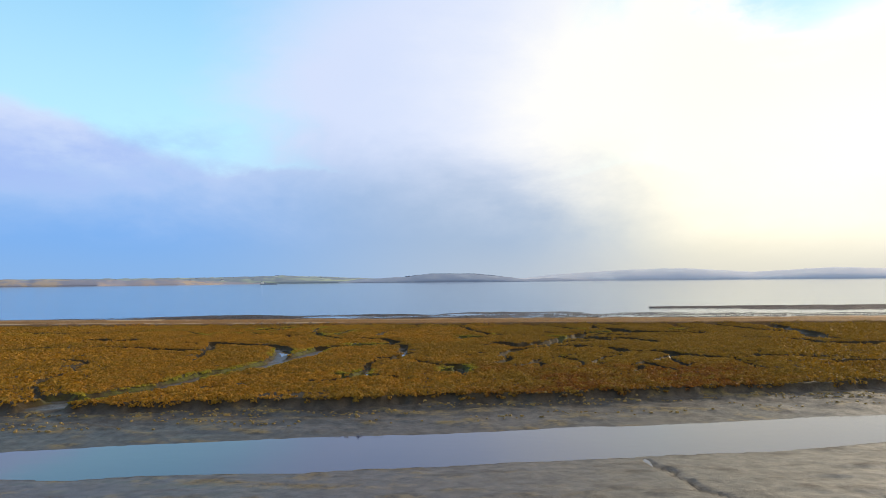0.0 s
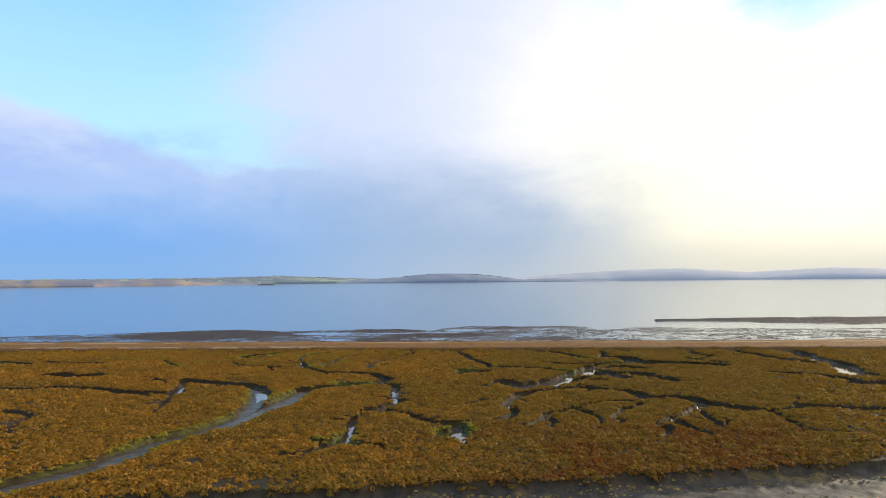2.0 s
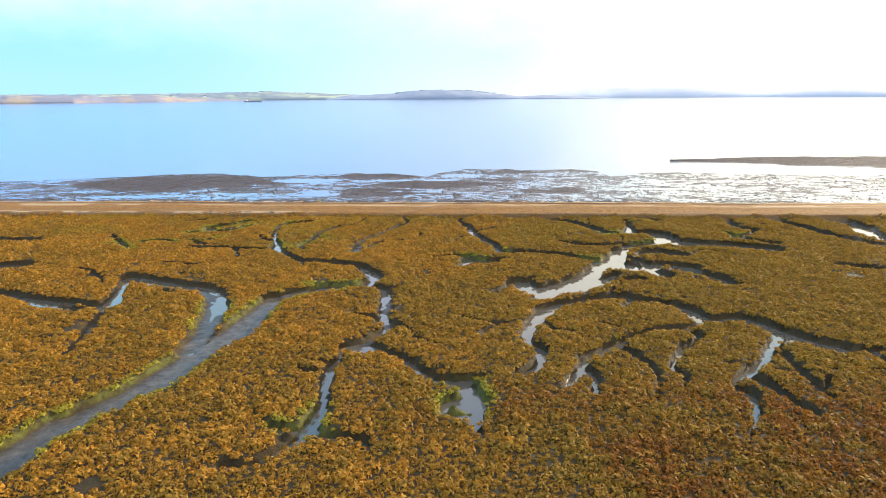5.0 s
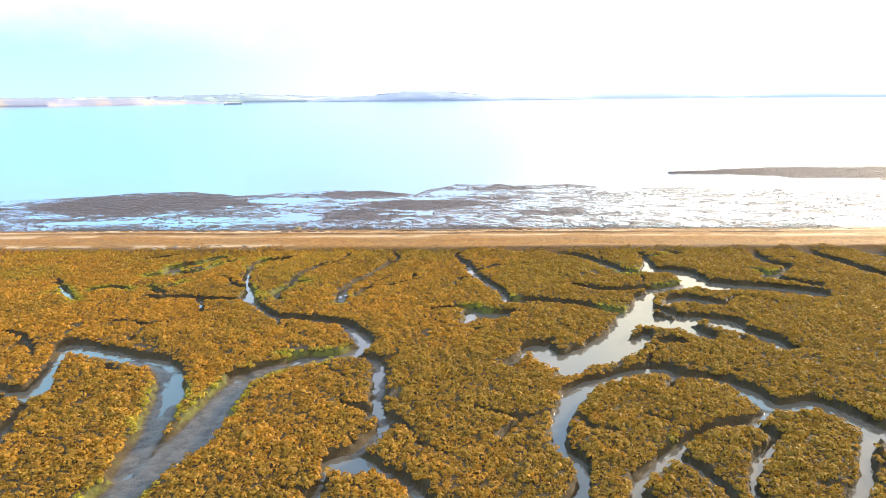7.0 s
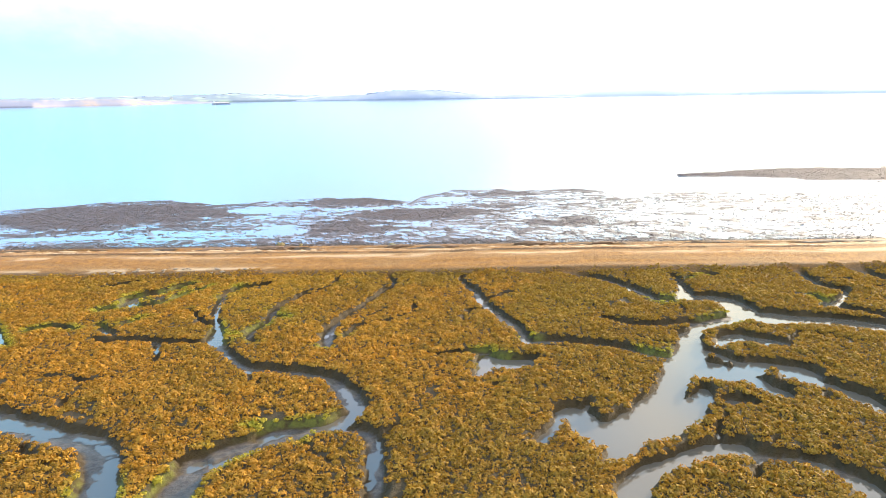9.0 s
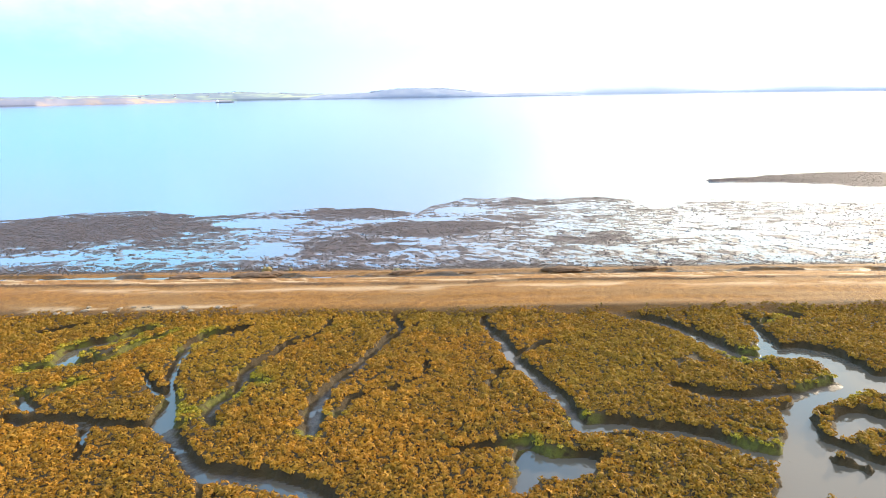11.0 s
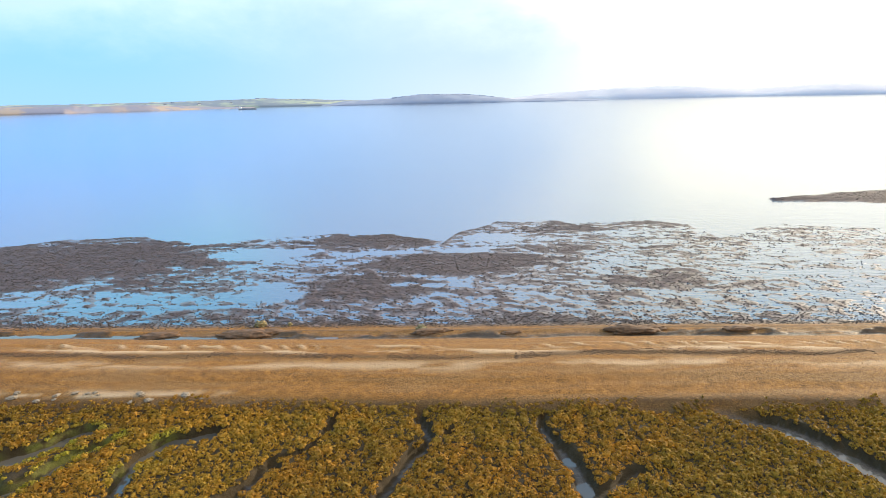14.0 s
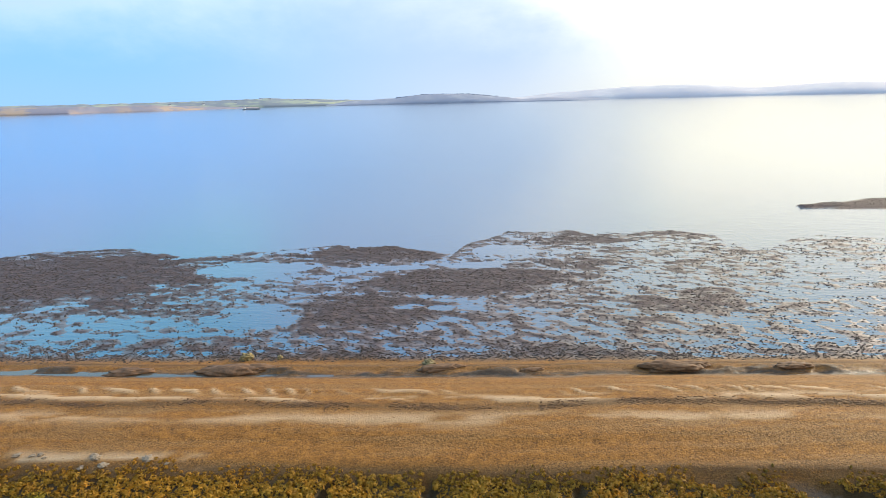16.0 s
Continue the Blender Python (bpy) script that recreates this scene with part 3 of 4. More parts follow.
def side_gullies(seed):
    """Short crooked gullies that cut back from the creek banks."""
    r = random.Random(seed)
    for line, half, depth in list(CREEKS):
        away = r.uniform(2.0, 6.0)
        for k in range(2, len(line) - 2):
            step = line[k + 1] - line[k - 1]
            away -= 0.5 * math.hypot(*step)
            if away > 0:
                continue
            away = r.uniform(7.0, 16.0)
            turn = math.atan2(step[1], step[0]) + r.choice((-1, 1)) * r.uniform(0.9, 1.7)
            at, course = line[k].copy(), [tuple(line[k])]
            for _ in range(r.randint(2, 4)):
                turn += r.uniform(-0.6, 0.6)
                at = at + np.array((math.cos(turn), math.sin(turn))) * r.uniform(0.6, 1.1)
                course.append(tuple(at))
            if at[1] < 90.5:
                wide = r.uniform(0.12, 0.24)
                creek(min(depth, 0.48), *[(p[0], p[1], wide * (1 - 0.2 * i)) for i, p in enumerate(course)])


side_gullies(12)


def creek_field(x, y):
    """Distance to the nearest bank (below 0 inside a creek), and that creek's depth."""
    gap, deep = np.full(x.shape, 9.0), np.full(x.shape, 0.5)
    wob = 0.34 * (fbm(x * 0.9, y * 0.9, 21, 3) - 0.5) + 0.14 * (vnoise(x * 5, y * 5, 8) - 0.5)
    for line, half, depth in CREEKS:
        lo, hi = line.min(0) - 3.5, line.max(0) + 3.5
        inside = np.nonzero((x > lo[0]) & (x < hi[0]) & (y > lo[1]) & (y < hi[1]))[0]
        for part_i in np.array_split(inside, max(1, len(inside) // 20000)):
            if not len(part_i):
                continue
            d2 = (x[part_i, None] - line[None, :, 0]) ** 2 + (y[part_i, None] - line[None, :, 1]) ** 2
            d = (np.sqrt(d2) - half[None]).min(1)
            near = d < gap[part_i]
            gap[part_i[near]], deep[part_i[near]] = d[near], depth
    return gap + wob, deep


def marsh_edge(x):
    """Near edge of the marsh, above the tidal channel."""
    return 36.5 + 0.125 * x + 0.0013 * x * x * (np.abs(x) < 70) + 6.4 * (np.abs(x) >= 70) + 1.0 * (fbm(x * 0.25, x * 0 + 3.1, 4, 4) - 0.5) + 0.5 * (vnoise(x * 1.7, x * 0, 6) - 0.5)


def channel_far(x):
    return 31.6 + 0.15 * x + 0.5 * (vnoise(x * 0.3, x * 0, 12) - 0.5)


def channel_near(x):
    return 25.9 + 0.13 * x + 0.0022 * np.minimum(x * x, 900) + 0.6 * (vnoise(x * 0.35, x * 0, 14) - 0.5)


def askew(x):
    """The beach runs slightly off the x axis."""
    return 0.040 * np.clip(x + 4, -70, 70)


FLAT_X = (-160, -90, -59.5, -54, -45, -34, -28, -24, -18, -10.5, -3.4, -1.2, 4.5, 12.4, 15.6, 26, 30.4, 31.1, 42.7, 50, 75, 160)
FLAT_Y = (120, 132, 141.7, 144.9, 145.6, 139.6, 142, 143.1, 144.7, 143.5, 139, 144.8, 151.3, 151.7, 148.7, 150.6, 146.2, 138.3, 146, 142.6, 138, 134)
SEA_Z, CREEK_Z, CHANNEL_Z = -1.35, -0.755, -1.32
# weed banks and pools of the tidal flat: centre, half width, half depth
BANKS = ((-48, 131, 21, 13, 0.60), (-12, 140, 10, 4.5, 0.55), (-1.5, 127.5, 13, 4.8, 0.52), (-10.5, 118.5, 8, 5, 0.48), (10, 133, 4, 4, 0.28), (14, 145, 9, 4, 0.28), (26, 146, 7, 3.5, 0.26), (17, 120, 6, 3.5, 0.24))
POOLS = ((-25, 133, 7.5, 3.2, 0.8), (-10, 132.6, 5.0, 1.0, 0.6), (-1, 133.2, 3.5, 1.5, 0.7), (-7.5, 119.6, 1.7, 0.9, 0.7), (-4.6, 119.0, 1.4, 0.8, 0.7), (-33, 116.5, 15, 1.8, 0.14), (-48, 115.3, 8, 1.1, 0.5), (-20, 117.5, 4.2, 3.2, 0.5), (-30, 113.6, 12, 0.7, 0.28), (2.5, 140, 4.0, 2.6, 0.6), (33, 121, 4, 1.0, 0.5), (40, 128, 12, 9, 0.06))


def flat_field(x, y):
    """How far the tidal flat stands out of the water: weed banks above 0, pools and wet sheets below."""
    outer = np.interp(x, FLAT_X, FLAT_Y) + 2.2 * (fbm(x * 0.22, y * 0.3, 31, 3) - 0.5)
    lean = x + 0.6 * y
    f = 0.45 * (fbm(lean * 0.16, y * 0.34, 33, 3) - 0.5) + 0.65 * (fbm(lean * 0.6, y * 1.2, 35, 3) - 0.5) + 0.85 * (fbm(lean * 1.7, y * 1.9, 36, 2) - 0.5)
    f = f + 0.14 - 0.09 * smooth(x, 2, 28) + 0.05 * (1 - smooth(y + askew(x), 109, 112))
    ragged = 0.9 * (fbm(x * 0.45, y * 0.8, 37, 4) - 0.5)
    for bx, by, wx, wy, dense in BANKS:
        r = np.sqrt(((x - bx) / wx) ** 2 + ((y - by) / wy) ** 2)
        f = f + dense * (1 - smooth(r + ragged, 0.55, 1.1))
    for px, py, wx, wy, low in POOLS:
        r = np.sqrt(((x - px) / wx) ** 2 + ((y - py) / wy) ** 2)
        f = f - low * (1 - smooth(r + ragged * 0.7, 0.65, 1.1))
    out = smooth(y - outer, -1.5, 0.8)
    f = f * (1 - out) - 1.2 * out
    # low island off the shore
    along = (x - 52) * 0.995 + (y - 165) * 0.10
    mid = 164.5 + 0.06 * (x - 52) - 6.5 * smooth(x, 60, 95)
    half = 1.2 + np.clip(0.32 * along, 0, 11.5)
    isle = 1 - np.abs(y - mid) / half + 1.1 * (fbm(x * 0.16, y * 0.6, 39, 4) - 0.5)
    isle = np.where(along > 0, isle, -1)
    return np.maximum(f, np.where(isle > 0, np.clip(isle, 0, 0.9) * 4.0, np.clip(isle, -1.2, 0)))


LUSH = ((-15.5, 50.5, 4.5), (-18.0, 43.5, 4.0), (-20.0, 38.0, 4.0), (-16.8, 59.0, 3.5), (-13.5, 59.5, 3.5), (-11.5, 64.0, 3.0), (-9.0, 66.0, 3.0), (0.8, 47.5, 2.5), (19.5, 79.0, 2.0), (-8.3, 75.5, 3.0), (-13.5, 80.0, 4.0), (-25.0, 86.0, 6.0), (2.2, 73.5, 2.0), (17.0, 83.7, 2.0), (-30.0, 80.0, 5.0), (29.5, 83.5, 2.0), (12.8, 73.6, 1.6), (-20.5, 89.0, 4.0), (5.2, 76.2, 1.2), (10.4, 55.3, 1.0), (-6.3, 45.2, 2.0), (22.5, 89.5, 1.5))


def lush(x, y):
    """Stretches of creek bank where fresh green growth stands."""
    total = np.zeros(x.shape)
    for cx, cy, size in LUSH:
        total = np.maximum(total, 1 - smooth(np.hypot(x - cx, y - cy) / size, 0.6, 1.1))
    return total * smooth(fbm(x * 0.6, y * 0.6, 41, 2), 0.25, 0.5)


def shore(x, y):
    """Height of the ground and its kinds, all from the plan."""
    n1, n2 = fbm(x * 0.22, y * 0.22, 1, 4), fbm(x * 1.6, y * 1.6, 2, 3)
    gap, deep = creek_field(x, y)
    marsh = -0.33 + 0.16 * (n1 - 0.5) + 0.10 * (n2 - 0.5)
    floor_z = -0.28 - 0.84 * deep + 0.08 * (fbm(x * 0.8, y * 0.8, 3, 3) - 0.5)
    floor_z = floor_z - 0.16 * smooth(deep, 0.46, 0.55) * smooth(-gap + 0.5 * (fbm(x * 0.5, y * 0.5, 61, 3) - 0.5), 0.62, 0.95)
    bank = smooth(gap, -0.16, 0.08)
    land = floor_z + (marsh - floor_z) * bank
    edge, far, near = marsh_edge(x), channel_far(x), channel_near(x)
    # mud slopes and bed of the tidal channel
    rill = 0.28 * (fbm(x * 0.5 + y * 0.3, y * 1.7, 7, 5) - 0.5) + 0.10 * (fbm(x * 1.3, y * 2.2, 9, 3) - 0.5)
    u = np.clip((y - far) / np.maximum(edge - far, 0.5), 0, 1)
    slope = CHANNEL_Z + 0.52 * u + rill * 1.15 * (0.1 + u)
    bed = CHANNEL_Z - 0.30 * smooth(far - y, 0, 1.2) * smooth(y - near, 0, 1.2) + 0.02 * (n2 - 0.5)
    v = np.clip((near - y) / 12.0, 0, 1)
    crack_x = np.interp(y, (21.0, 22.2, 23.3, 24.1, 24.6, 25.3, 27.0), (9.9, 9.1, 9.2, 8.8, 9.1, 8.7, 8.6))
    crack = np.exp(-((x - crack_x) / 0.13) ** 2) * smooth(y, 20.0, 21.0) * (1 - smooth(y, 26.6, 27.2))
    nearer = CHANNEL_Z + 0.02 + 0.75 * v + rill * (0.10 + 0.8 * v) + 0.07 * (fbm(x * 1.1, y * 1.9, 19, 3) - 0.5) - 0.13 * crack
    low = np.where(y > far, slope, np.where(y > near, bed, nearer))
    k = smooth(y - edge, -0.10, 0.22)
    z = low + (land - low) * k
    # beach ridge, runnel and tidal flat
    wav = 1.2 * (fbm(x * 0.08, x * 0 + 1, 11, 3) - 0.5)
    yk = y + askew(x)
    yb = yk + wav
    ridge = np.interp(yb, (91.2, 92.6, 95.5, 98.5, 100.5, 103.5, 105.0, 106.2, 107.4, 110), (-0.30, 0.0, 0.36, 0.36, 0.08, -0.72, -1.18, -1.04, -1.26, -1.34))
    cusp = np.exp(-((yb - 100.2) / 1.1) ** 2) * (fbm(x * 0.34 + y * 0.5, y * 1.5, 13, 3) - 0.5)
    phase = x / 1.75 + 3.4 * fbm(x * 0.2, x * 0, 46, 3) + 0.55 * (yb - 100.2)
    crescent = smooth(np.cos(2 * np.pi * phase), 0.35, 0.95) * np.exp(-((yb - 100.4) / 0.55) ** 2) * smooth(fbm(x * 0.18, x * 0, 42, 2), 0.30, 0.48)
    second = smooth(fbm(x * 0.3 + 0.9 * yb, yb * 1.6, 52, 3), 0.50, 0.62) * np.exp(-((yb - 99.0) / 0.55) ** 2)
    clods = smooth(fbm(x * 0.26, y * 0.9, 15, 5), 0.52, 0.62) * np.exp(-((yb - 105.6) / 0.55) ** 2)
    ridge = ridge + 0.22 * cusp + 0.12 * crescent + 0.08 * second + 0.20 * clods + 0.16 * (fbm(x * 0.5, y * 1.2, 49, 3) - 0.5) * np.exp(-((yb - 105.6) / 1.2) ** 2) + 0.05 * (n2 - 0.5) + 0.14 * (fbm(x * 0.06, yb * 1.1, 48, 3) - 0.5)
    kb = smooth(yk, 91.5, 92.8)
    z = z + (ridge - z) * kb
    f = flat_field(x, y)
    flat_z = SEA_Z + 0.10 * np.clip(f - 0.09, -1, 3.6) - 2.0 * smooth(y, 176, 230)
    kf = smooth(yk, 106.9, 109.2)
    z = z + (flat_z - z) * kf
    z = np.where(y < 6, z + (0.35 - z) * smooth(6 - y, 0, 8), z)
    far_side = smooth(np.abs(x), 170, 400)
    z = z - 0.4 * far_side * (y > 100)
    in_marsh = k * (1 - kb)
    kinds = {
        "mud": np.clip(1 - k * smooth(gap, -0.34, -0.22), 0, 1),
        "wet": np.clip(1 - in_marsh * smooth(gap, -0.40, -0.26), 0, 1) * (1 - kb) * (0.45 + 0.15 * k) + np.exp(-((yb - 105.0) / 0.8) ** 2) * kb * (1 - kf) * 0.9 + kf * (0.95 - 0.6 * smooth(f, 0.02, 0.22) - 0.35 * smooth(f, 0.6, 1.2)),
        "algae": in_marsh * 0.6 * np.exp(-((gap + 0.04) / 0.11) ** 2) * lush(x, y),
        "beach": kb * (1 - kf),
        "flat": kf,
        "film": (1 - k) * (1 - kb) * np.clip(1.0 - 0.85 * smooth(rill, 0.03, 0.09) - crack, 0, 1) * np.where(y > near, 0.28 - 0.18 * smooth(u, 0.3, 0.9), 0.38) + kf * 0.8 * (1 - smooth(f, 0.12, 0.42)) + 0.26 * in_marsh * smooth(-gap, 0.14, 0.4),
        "crest": (1 - k) * (1 - kb) * np.where(y > far, smooth(rill, 0.02, 0.07), 0.8 * smooth(rill, 0.02, 0.06) * (1 - smooth(x, -2, 9))),
        "runnel": kb * (1 - kf) * np.exp(-((yb - 105.0) / 0.62) ** 2),
        "pale": kb * (1 - kf) * (crescent + 0.85 * second + 0.6 * np.exp(-((yb - 96.7) / 0.65) ** 2) * smooth(fbm(x * 0.25, y * 1.1, 44, 4), 0.40, 0.60) + 0.9 * np.exp(-((yk - 93.0) / 0.45) ** 2) * smooth(fbm(x * 0.5, y * 1.5, 43, 3), 0.42, 0.58) * smooth(-x, 12, 18)),
        "wrack": np.clip(0.75 * np.exp(-((yb - 97.9 - 0.5 * vnoise(x * 0.3, x * 0, 45)) / 0.36) ** 2) + 0.8 * np.exp(-((yb - 92.5) / 0.45) ** 2) + 1.0 * clods + 0.8 * np.exp(-((yb - 106.6) / 0.35) ** 2), 0, 1) * kb * (1 - kf),
    }
    return z, gap, kinds


# ---- building helpers ----
def mesh_object(name, verts, faces, mat, smooth_faces=False, parent=None, label=""):
    data = bpy.data.meshes.new(name)
    data.from_pydata(verts, [], faces)
    data.materials.append(mat)
    if smooth_faces:
        data.polygons.foreach_set("use_smooth", np.ones(len(data.polygons), bool))
    ob = new(name, data)
    if parent:
        ob.parent = parent
    if label:
        ob["label"] = label
    return ob


def quads_object(name, verts, quads, mat, smooth_faces=False):
    """A large mesh straight from arrays: verts (n, 3), quads or triangles (m, k)."""
    data = bpy.data.meshes.new(name)
    count, k = quads.shape
    data.vertices.add(len(verts))
    data.vertices.foreach_set("co", np.ascontiguousarray(verts, np.float32).ravel())
    data.loops.add(count * k)
    data.loops.foreach_set("vertex_index", np.ascontiguousarray(quads, np.int32).ravel())
    data.polygons.add(count)
    data.polygons.foreach_set("loop_start", np.arange(count, dtype=np.int32) * k)
    data.polygons.foreach_set("use_smooth", np.full(count, smooth_faces))
    data.materials.append(mat)
    data.update(calc_edges=True)
    return new(name, data)


def give(ob, name, values):
    ob.data.attributes.new(name, "FLOAT", "POINT").data.foreach_set("value", np.ascontiguousarray(values, np.float32).ravel())


def grid_quads(nx, ny):
    i = np.arange(nx * ny).reshape(ny, nx)
    return np.stack([i[:-1, :-1], i[:-1, 1:], i[1:, 1:], i[1:, :-1]], -1).reshape(-1, 4)


def part(name, bm, mat, parent, label=""):
    data = bpy.data.meshes.new(name)
    bm.to_mesh(data)
    bm.free()
    data.materials.append(mat)
    ob = new(name, data)
    ob.parent = parent
    if label:
        ob["label"] = label
    return ob


def box(bm, x0, x1, y0, y1, z0, z1):
    made = bmesh.ops.create_cube(bm, size=1.0)["verts"]
    for v in made:
        v.co = Vector((x0 if v.co.x < 0 else x1, y0 if v.co.y < 0 else y1, z0 if v.co.z < 0 else z1))
    return made


# ---- ground and water ----
def build_ground():
    xs = np.concatenate([[-4800, -2500, -1200, -600, -320, -200], np.arange(-150, -64, 1.6), np.arange(-64, -38, 0.45), np.arange(-38, 40, 0.18), np.arange(40, 70, 0.45), np.arange(70, 151, 1.6), [200, 320, 600, 1200, 2500, 4800]])
    ys = np.concatenate([[-4800, -1500, -400, -120, -40], np.arange(-15, 18, 1.5), np.arange(18, 40, 0.2), np.arange(40, 93, 0.16), np.arange(93, 103, 0.25), np.arange(103, 108.5, 0.14), np.arange(108.5, 112, 0.25), np.arange(112, 152, 0.26), np.arange(152, 182, 0.45), [190, 210, 240, 300, 600, 1500, 4800]])
    gx, gy = np.meshgrid(xs, ys)
    x, y = gx.ravel().astype(float), gy.ravel().astype(float)
    z, gap, kinds = shore(x, y)
    ob = quads_object("ground", np.stack([x, y, z], 1), grid_quads(len(xs), len(ys)), GROUND, True)
    for key, values in kinds.items():
        give(ob, key, values)
    return tagged(ob, "muddy estuary ground of salt marsh, shingle beach and tidal flat", "ground", kind="structure")


build_ground()


def strip(name, low, high, z, mat, label, xs):
    """A level sheet of water between two lines of the plan."""
    x = np.array(xs, float)
    v = np.concatenate([np.stack([x, low(x), x * 0 + z], 1), np.stack([x, high(x), x * 0 + z], 1)])
    return tagged(quads_object(name, v, grid_quads(len(x), 2), mat), label, "water", kind="structure")


strip("creek_water", lambda x: marsh_edge(x) + 1.0, lambda x: 91.2 - askew(x), CREEK_Z, STILL, "still grey-brown water lying in the marsh creeks", np.arange(-90, 91, 1.0))
strip("channel_water", lambda x: channel_near(x) - 2.5, lambda x: channel_far(x) + 2.0, CHANNEL_Z, CHANNEL, "calm tidal channel water between mud banks", np.arange(-120, 121, 2.0))
strip("runnel_water", lambda x: 103.9 - askew(x) - 1.2 * (fbm(x * 0.08, x * 0 + 1, 11, 3) - 0.5), lambda x: 105.9 - askew(x) - 1.2 * (fbm(x * 0.08, x * 0 + 1, 11, 3) - 0.5), -1.14, STILL, "shallow pool of water in the runnel below the beach", np.arange(-80, -11, 0.5))
strip("sea", lambda x: 107.6 - askew(x), lambda x: x * 0 + 4880.0, SEA_Z, SEA, "calm blue-grey sea reflecting the sky", (-4880, -1500, -400, -74, 66, 400, 1500, 4880))


# ---- marsh plants ----
def scatter(x0, x1, y0, y1, gap_m, rng):
    xs, ys = np.arange(x0, x1, gap_m), np.arange(y0, y1, gap_m)
    gx, gy = np.meshgrid(xs, ys)
    x = gx.ravel() + rng.uniform(-0.5, 0.5, gx.size) * gap_m
    y = gy.ravel() + rng.uniform(-0.5, 0.5, gx.size) * gap_m
    return x, y


def build_plants(name, label, x, y, size, leaves, rng):
    """Low bushy tufts: a dome of small pointed leaves over each root."""
    z, gap, kinds = shore(x, y)
    edge = y - marsh_edge(x)
    keep = (gap > 0.25 * size - 0.05) & (edge > 0.05) & (y < 92.6 - askew(x) + 1.1 * (vnoise(x * 0.7, x * 0, 51) - 0.5)) & (kinds["beach"] < 1.1)
    bare = fbm(x * 0.3, y * 0.3, 53, 3)
    keep &= ~((bare > 0.77) & (rng.random(len(x)) < 0.7))
    x, y, z, gap = x[keep], y[keep], z[keep], gap[keep]
    count = len(x)
    patch = fbm(x * 0.5, y * 0.5, 55, 3)
    r = size * rng.uniform(0.65, 1.25, count) * (0.75 + 0.5 * patch) * (1 - 0.45 * smooth(y + askew(x), 91.9, 92.7))
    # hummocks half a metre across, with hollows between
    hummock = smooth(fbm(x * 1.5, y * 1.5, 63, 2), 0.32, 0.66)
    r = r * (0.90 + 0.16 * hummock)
    tall = r * rng.uniform(0.62, 1.0, count) * (0.6 + 0.4 * smooth(gap, 0.1, 0.7)) * (0.66 + 0.5 * hummock)
    # leaves spread over the dome
    phi = rng.uniform(0, 2 * np.pi, (count, leaves))
    up = rng.uniform(0.02, 1.0, (count, leaves))
    side = np.sqrt(1 - up * up)
    nrm = np.stack([side * np.cos(phi), side * np.sin(phi), up], -1)
    lump = 0.9 + 0.2 * rng.random((count, leaves))
    centre = nrm * np.stack([r, r, tall], -1)[:, None] * lump[..., None] * 0.8
    centre = centre + np.stack([x, y, z], -1)[:, None]
    along = np.cross(nrm, rng.normal(0, 1, nrm.shape))
    along /= np.linalg.norm(along, axis=-1, keepdims=True) + 1e-9
    lean = along + 0.38 * nrm + rng.normal(0, 0.14, nrm.shape)
    lean /= np.linalg.norm(lean, axis=-1, keepdims=True)
    across = np.cross(nrm + rng.normal(0, 0.16, nrm.shape), lean)
    across /= np.linalg.norm(across, axis=-1, keepdims=True) + 1e-9
    length = (r[:, None] * rng.uniform(0.38, 0.68, (count, leaves)))[..., None]
    wide = length * 0.38
    foot = centre - lean * length * 0.42
    v = np.stack([foot + across * wide, foot - across * wide, centre + lean * length * 0.7], 2)
    verts = v.reshape(-1, 3)
    ob = quads_object(name, verts, np.arange(len(verts)).reshape(-1, 3), LEAF)
    per = leaves * 3
    russet = smooth(51 - y, 0, 6) * smooth(x, -5, 5) * smooth(fbm(x * 0.12, y * 0.12, 57, 3), 0.25, 0.5) 
    # how much painted shade each tuft takes, most in the dips
    give(ob, "hollow_shade", np.repeat(1 - hummock, per))
    give(ob, "dull", np.repeat(smooth(x, -12, 22), per))
    give(ob, "russet", np.repeat(np.clip(russet, 0, 1), per))
    green = np.exp(-(gap / 0.3) ** 2) * lush(x, y) + (0.08 + 0.12 * smooth(-x, 6, 14)) * smooth(fbm(x * 0.13, y * 0.2, 59, 3), 0.45, 0.7) * smooth(y, 72, 82)
    give(ob, "algae", np.repeat(np.clip(green, 0, 1), per))
    return tagged(ob, label, "marsh plants", kind="stuff")


rng = np.random.default_rng(4)
px, py = scatter(-60, 62, 32, 94.8, 0.268, rng)
view = np.abs(px) < 6 + 0.42 * py
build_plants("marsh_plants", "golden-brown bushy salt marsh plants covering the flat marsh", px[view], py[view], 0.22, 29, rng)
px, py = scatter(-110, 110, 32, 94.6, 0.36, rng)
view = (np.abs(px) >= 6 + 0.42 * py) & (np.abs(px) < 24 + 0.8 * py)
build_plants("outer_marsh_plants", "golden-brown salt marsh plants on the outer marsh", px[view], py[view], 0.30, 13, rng)


